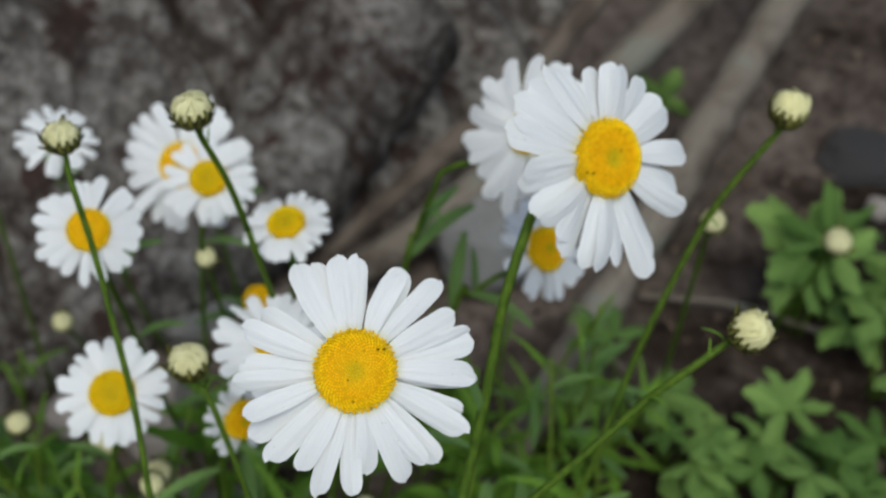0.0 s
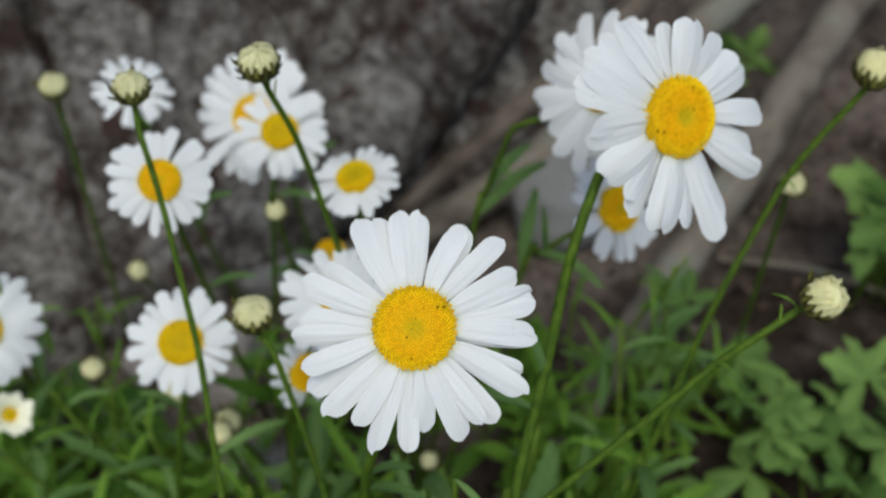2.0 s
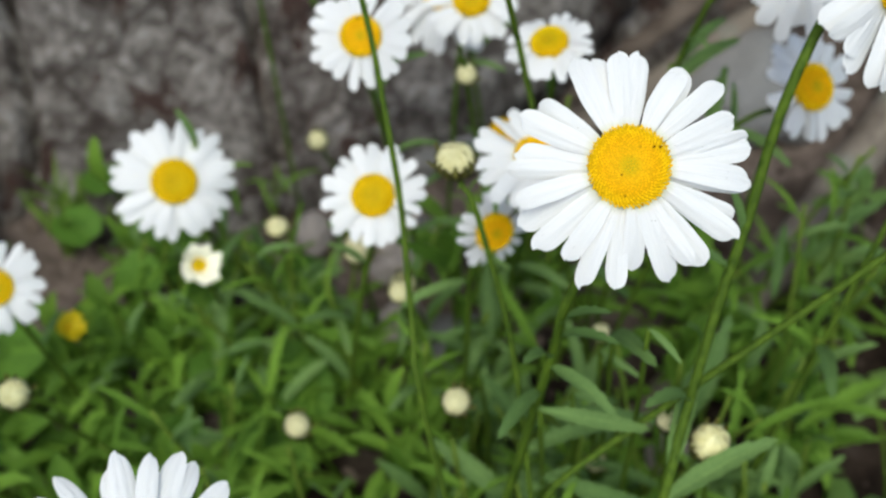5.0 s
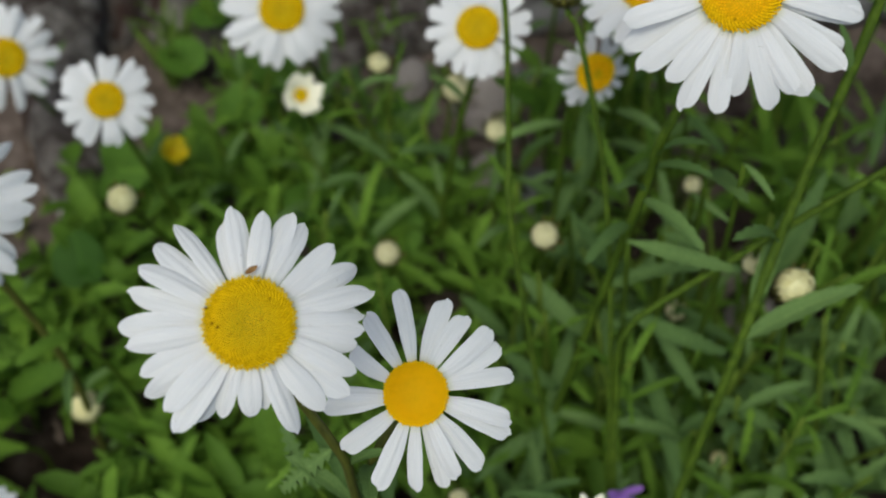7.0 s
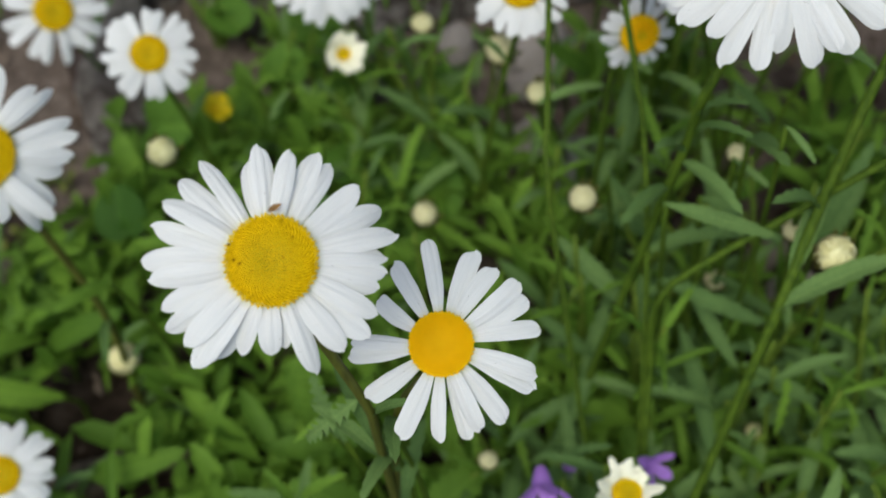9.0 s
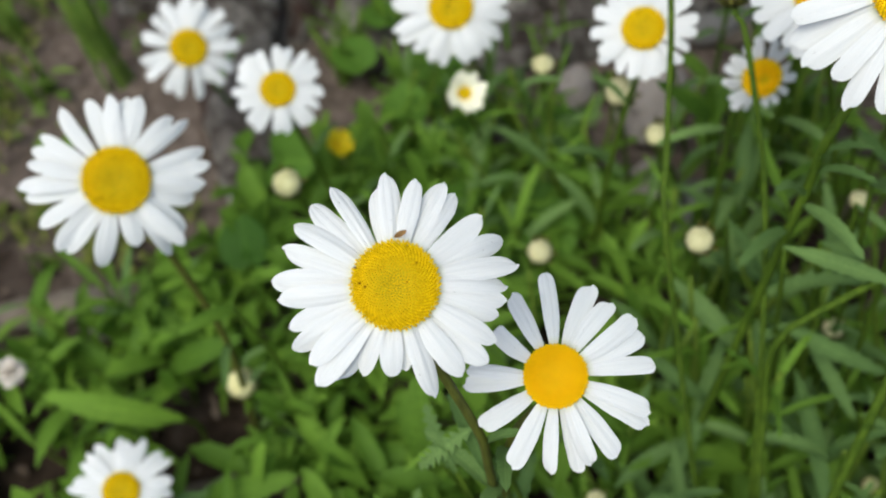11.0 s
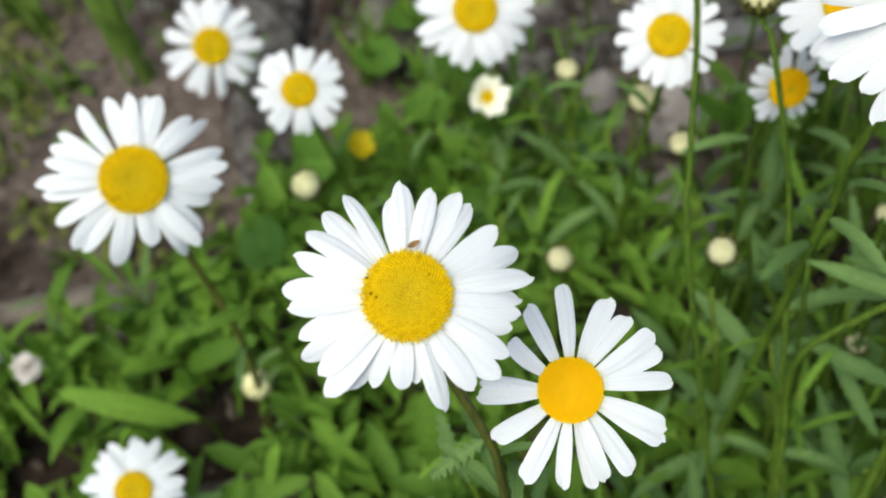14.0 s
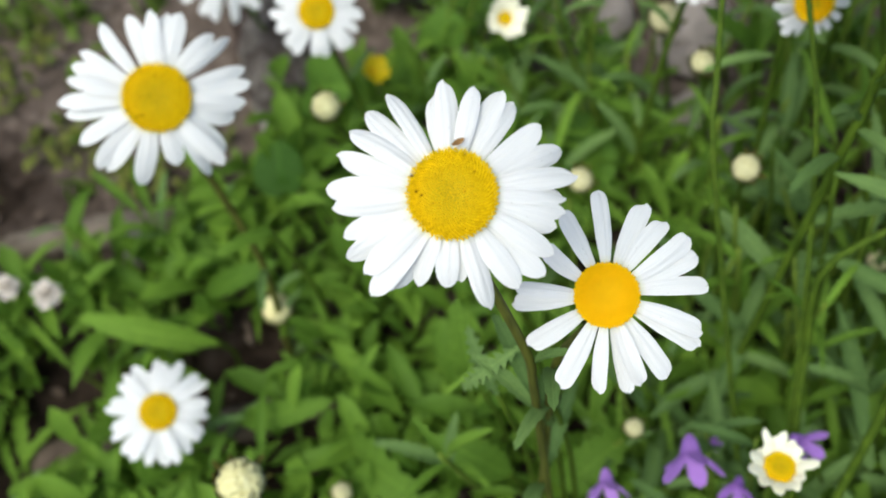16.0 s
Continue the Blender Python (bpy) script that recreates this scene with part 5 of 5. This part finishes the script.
single_plant((-0.2060, 0.0250, 0.0300), (-0.1687, 0.0419, 0.0450), 1.20, STRAP, 2, "plant with a long smooth green leaf")
single_plant((-0.2115, 0.2091, 0.0300), (-0.2144, 0.2182, 0.0500), 1.10, ROUND, 3, "plant with a rounded green leaf")
single_plant((-0.2387, 0.1151, 0.0300), (-0.2503, 0.1301, 0.0500), 1.00, ROUND, 4, "plant with a rounded green leaf")
single_plant((-0.2669, 0.1704, 0.0300), (-0.2380, 0.1662, 0.0500), 1.00, ROUND, 5, "plant with a rounded green leaf")
single_plant((-0.2384, 0.1334, 0.0300), (-0.2178, 0.1438, 0.0450), 1.20, STRAP, 6, "plant with a long smooth green leaf")
single_plant((-0.2719, 0.1685, 0.0300), (-0.2594, 0.1640, 0.0700), 1.30, STRAP, 7, "plant with a long smooth green leaf")
single_plant((-0.2489, 0.0646, 0.0300), (-0.2180, 0.0834, 0.0500), 1.20, STRAP, 8, "plant with a long smooth green leaf")
single_plant((-0.0983, 0.0444, 0.0500), (-0.1210, 0.0439, 0.0700), 1.90, BROAD, 9, "plant with a broad toothed green leaf")
single_plant((-0.0810, 0.0481, 0.0500), (-0.0628, 0.0679, 0.0600), 1.60, BROAD, 10, "plant with a broad toothed green leaf")
single_plant((-0.1664, 0.0343, 0.0300), (-0.1258, 0.0294, 0.0500), 1.70, BROAD, 11, "plant with a broad toothed green leaf")
single_plant((-0.1064, 0.0527, 0.1000), (-0.1060, 0.0595, 0.1400), 1.50, LANCE, 12, "plant with a narrow toothed green leaf")
single_plant((-0.0935, 0.0643, 0.1300), (-0.1010, 0.0375, 0.1400), 0.90, LANCE, 13, "plant with a narrow toothed green leaf")
single_plant((-0.1929, 0.0713, 0.1100), (-0.2002, 0.0530, 0.1200), 1.10, STRAP, 14, "plant with a long smooth green leaf")
single_plant((-0.0290, 0.1240, 0.1660), (0.0000, 0.1280, 0.1580), 0.85, DUSTY, 70, "dull green narrow toothed daisy leaf on a stalk")
single_plant((-0.0530, 0.1560, 0.1200), (-0.0390, 0.1560, 0.1000), 0.90, DUSTY, 71, "dull green narrow toothed daisy leaf on a stalk")
single_plant((-0.0640, 0.1350, 0.1100), (-0.0350, 0.1320, 0.0900), 1.05, DUSTY, 72, "dull green narrow toothed daisy leaf on a stalk")
single_plant((-0.0270, 0.1260, 0.1200), (0.0050, 0.1320, 0.1000), 0.85, DUSTY, 73, "dull green narrow toothed daisy leaf on a stalk")
single_plant((-0.0650, 0.1170, 0.0900), (-0.0440, 0.1170, 0.0700), 1.00, DUSTY, 74, "dull green narrow toothed daisy leaf on a stalk")
single_plant((-0.0210, 0.1390, 0.1000), (0.0020, 0.1240, 0.0800), 0.80, DUSTY, 75, "dull green narrow toothed daisy leaf on a stalk")
single_plant((-0.0430, 0.1150, 0.0700), (-0.0440, 0.0880, 0.0500), 1.00, DUSTY, 76, "dull green narrow toothed daisy leaf on a stalk")
single_plant((-0.0190, 0.1330, 0.0800), (0.0070, 0.1010, 0.0600), 0.75, DUSTY, 77, "dull green narrow toothed daisy leaf on a stalk")
single_plant((-0.0310, 0.1410, 0.0700), (-0.0180, 0.1260, 0.0500), 0.90, DUSTY, 78, "dull green narrow toothed daisy leaf on a stalk")
single_plant((0.0040, 0.1220, 0.0900), (0.0300, 0.1260, 0.0700), 0.90, DUSTY, 79, "dull green narrow toothed daisy leaf on a stalk")
single_plant((-0.0270, 0.2130, 0.1100), (-0.0120, 0.2140, 0.0900), 0.85, DUSTY, 80, "dull green narrow toothed daisy leaf on a stalk")
single_plant((-0.0290, 0.1120, 0.0600), (-0.0100, 0.1330, 0.0400), 0.90, DUSTY, 81, "dull green narrow toothed daisy leaf on a stalk")
single_plant((-0.0890, 0.1460, 0.0600), (-0.0670, 0.1450, 0.0400), 1.05, DUSTY, 82, "dull green narrow toothed daisy leaf on a stalk")
single_plant((-0.0940, 0.1960, 0.0500), (-0.0940, 0.2350, 0.0700), 0.85, DUSTY, 83, "dull green narrow toothed daisy leaf on a stalk")
single_plant((-0.0610, 0.1800, 0.0600), (-0.0380, 0.1880, 0.0400), 1.00, DUSTY, 84, "dull green narrow toothed daisy leaf on a stalk")
single_plant((-0.0138, 0.1502, 0.1670), (-0.0003, 0.1269, 0.1900), 0.80, DUSTY, 85, "dull green narrow toothed daisy leaf on a stalk")
single_plant((-0.0052, 0.1340, 0.1990), (0.0045, 0.1290, 0.1960), 1.00, DUSTY, 86, "dull green narrow toothed daisy leaf on a stalk")
single_plant((0.0137, 0.1657, 0.1000), (0.0169, 0.1891, 0.1300), 0.90, DUSTY, 21, "dull green narrow toothed daisy leaf on a stalk")
single_plant((-0.0393, 0.1862, 0.0900), (-0.0615, 0.2027, 0.1100), 0.90, LANCE, 24, "plant with a narrow toothed green leaf")
single_plant((-0.1276, 0.1928, 0.0600), (-0.0992, 0.1864, 0.0700), 1.00, LANCE, 25, "plant with a narrow toothed green leaf")
single_plant((-0.0806, 0.2203, 0.0800), (-0.0888, 0.2044, 0.1200), 1.20, LANCE, 26, "plant with a narrow toothed green leaf")
single_plant((0.1723, 0.3746, 0.0500), (0.1413, 0.3850, 0.0700), 1.20, POINTED, 27, "plant with a pointed lobed green leaf")
single_plant((0.1766, 0.3698, 0.0600), (0.1740, 0.3805, 0.0900), 1.10, POINTED, 28, "plant with a pointed lobed green leaf")
single_plant((0.1808, 0.3633, 0.0600), (0.1996, 0.3707, 0.0700), 1.20, POINTED, 29, "plant with a pointed lobed green leaf")
single_plant((0.1681, 0.3635, 0.0500), (0.1477, 0.3491, 0.0600), 1.20, POINTED, 30, "plant with a pointed lobed green leaf")
single_plant((0.1762, 0.3645, 0.0500), (0.1784, 0.3443, 0.0500), 1.20, POINTED, 31, "plant with a pointed lobed green leaf")
single_plant((0.1524, 0.2787, 0.0300), (0.1470, 0.2582, 0.0400), 1.20, POINTED, 32, "plant with a pointed lobed green leaf")
single_plant((0.1531, 0.2867, 0.0400), (0.1340, 0.2924, 0.0500), 1.20, POINTED, 33, "plant with a pointed lobed green leaf")
single_plant((0.1559, 0.2899, 0.0400), (0.1649, 0.3047, 0.0500), 1.20, POINTED, 34, "plant with a pointed lobed green leaf")
single_plant((0.0948, 0.5064, 0.0300), (0.0976, 0.5096, 0.0500), 1.20, POINTED, 35, "plant with a pointed lobed green leaf")
single_plant((0.1136, 0.4993, 0.0300), (0.1203, 0.4983, 0.0500), 1.20, POINTED, 36, "plant with a pointed lobed green leaf")
single_plant((0.1002, 0.4834, 0.0300), (0.1097, 0.4667, 0.0400), 1.20, POINTED, 37, "plant with a pointed lobed green leaf")
single_plant((0.0327, 0.1939, 0.0900), (0.0322, 0.2002, 0.1200), 0.90, DUSTY, 38, "dull green narrow toothed daisy leaf on a stalk")
single_plant((0.0252, 0.2143, 0.0800), (0.0183, 0.1932, 0.0500), 1.10, DUSTY, 39, "dull green narrow toothed daisy leaf on a stalk")
single_plant((-0.0212, 0.1504, 0.1200), (0.0043, 0.1511, 0.1200), 1.00, DUSTY, 40, "dull green narrow toothed daisy leaf on a stalk")
single_plant((-0.1815, 0.3676, 0.0600), (-0.1832, 0.3611, 0.0800), 1.50, LANCE, 41, "plant with a narrow toothed green leaf")
single_plant((-0.2548, 0.2653, 0.0300), (-0.2503, 0.2676, 0.0600), 1.40, STRAP, 42, "plant with a long smooth green leaf")
single_plant((-0.0220, 0.1390, 0.1500), (-0.0100, 0.1460, 0.1380), 1.00, DUSTY, 62, "dull green toothed daisy leaf on a stalk")
single_plant((-0.0165, 0.1545, 0.1500), (-0.0040, 0.1490, 0.1480), 1.00, DUSTY, 63, "dull green toothed daisy leaf on a stalk")
single_plant((-0.0760, 0.0385, 0.1900), (-0.0880, 0.0290, 0.1750), 0.80, FEATHER, 90, "pale green feathery cut leaf on a thin stalk")
single_plant((-0.0870, 0.0380, 0.1500), (-0.0990, 0.0470, 0.1650), 0.85, FEATHER, 91, "pale green feathery cut leaf on a thin stalk")
single_plant((-0.0730, 0.0400, 0.1750), (-0.0700, 0.0330, 0.1600), 0.75, FEATHER, 92, "pale green feathery cut leaf on a thin stalk")


def clover_head(place, size, foot, label, seed):
    """A round head of many small narrow florets."""
    rng = random.Random(seed)
    ob = thing("clover_head", foot, label, "flower", "clover heads")
    part("stem", stem_mesh(rel([foot, Vector(foot) * 0.5 + Vector(place) * 0.5 + Vector((0.002, 0.001, 0)), place], foot), 0.0008, 0.0006, 8), ob)
    for k in range(46):
        z = 1 - 1.55 * (k + 0.5) / 46
        r, a = math.sqrt(1 - z * z), k * 2.39996
        d = Vector((r * math.cos(a), r * math.sin(a), z))
        q = d.to_track_quat("X", "Z").to_matrix().to_4x4()
        long = size * rng.uniform(0.8, 1.15)
        part("floret", CLOVER[k % len(CLOVER)], ob, Matrix.Translation(Vector(place) - Vector(foot)) @ q @ Matrix.Diagonal((long, size * 1.9, long, 1)))
    return ob


CLOVER = [petal_mesh(s, True, "pink", 4) for s in range(81, 84)]
clover_head((-0.2990, 0.0340, 0.0480), 0.0062, (-0.2985, 0.0400, -0.0040), "pale pinkish-white clover head among the leaves", 1)
clover_head((-0.3180, 0.0300, 0.0470), 0.0050, (-0.3185, 0.0370, -0.0040), "pale pinkish-white clover head among the leaves", 2)
# ---------- end of small things ----------
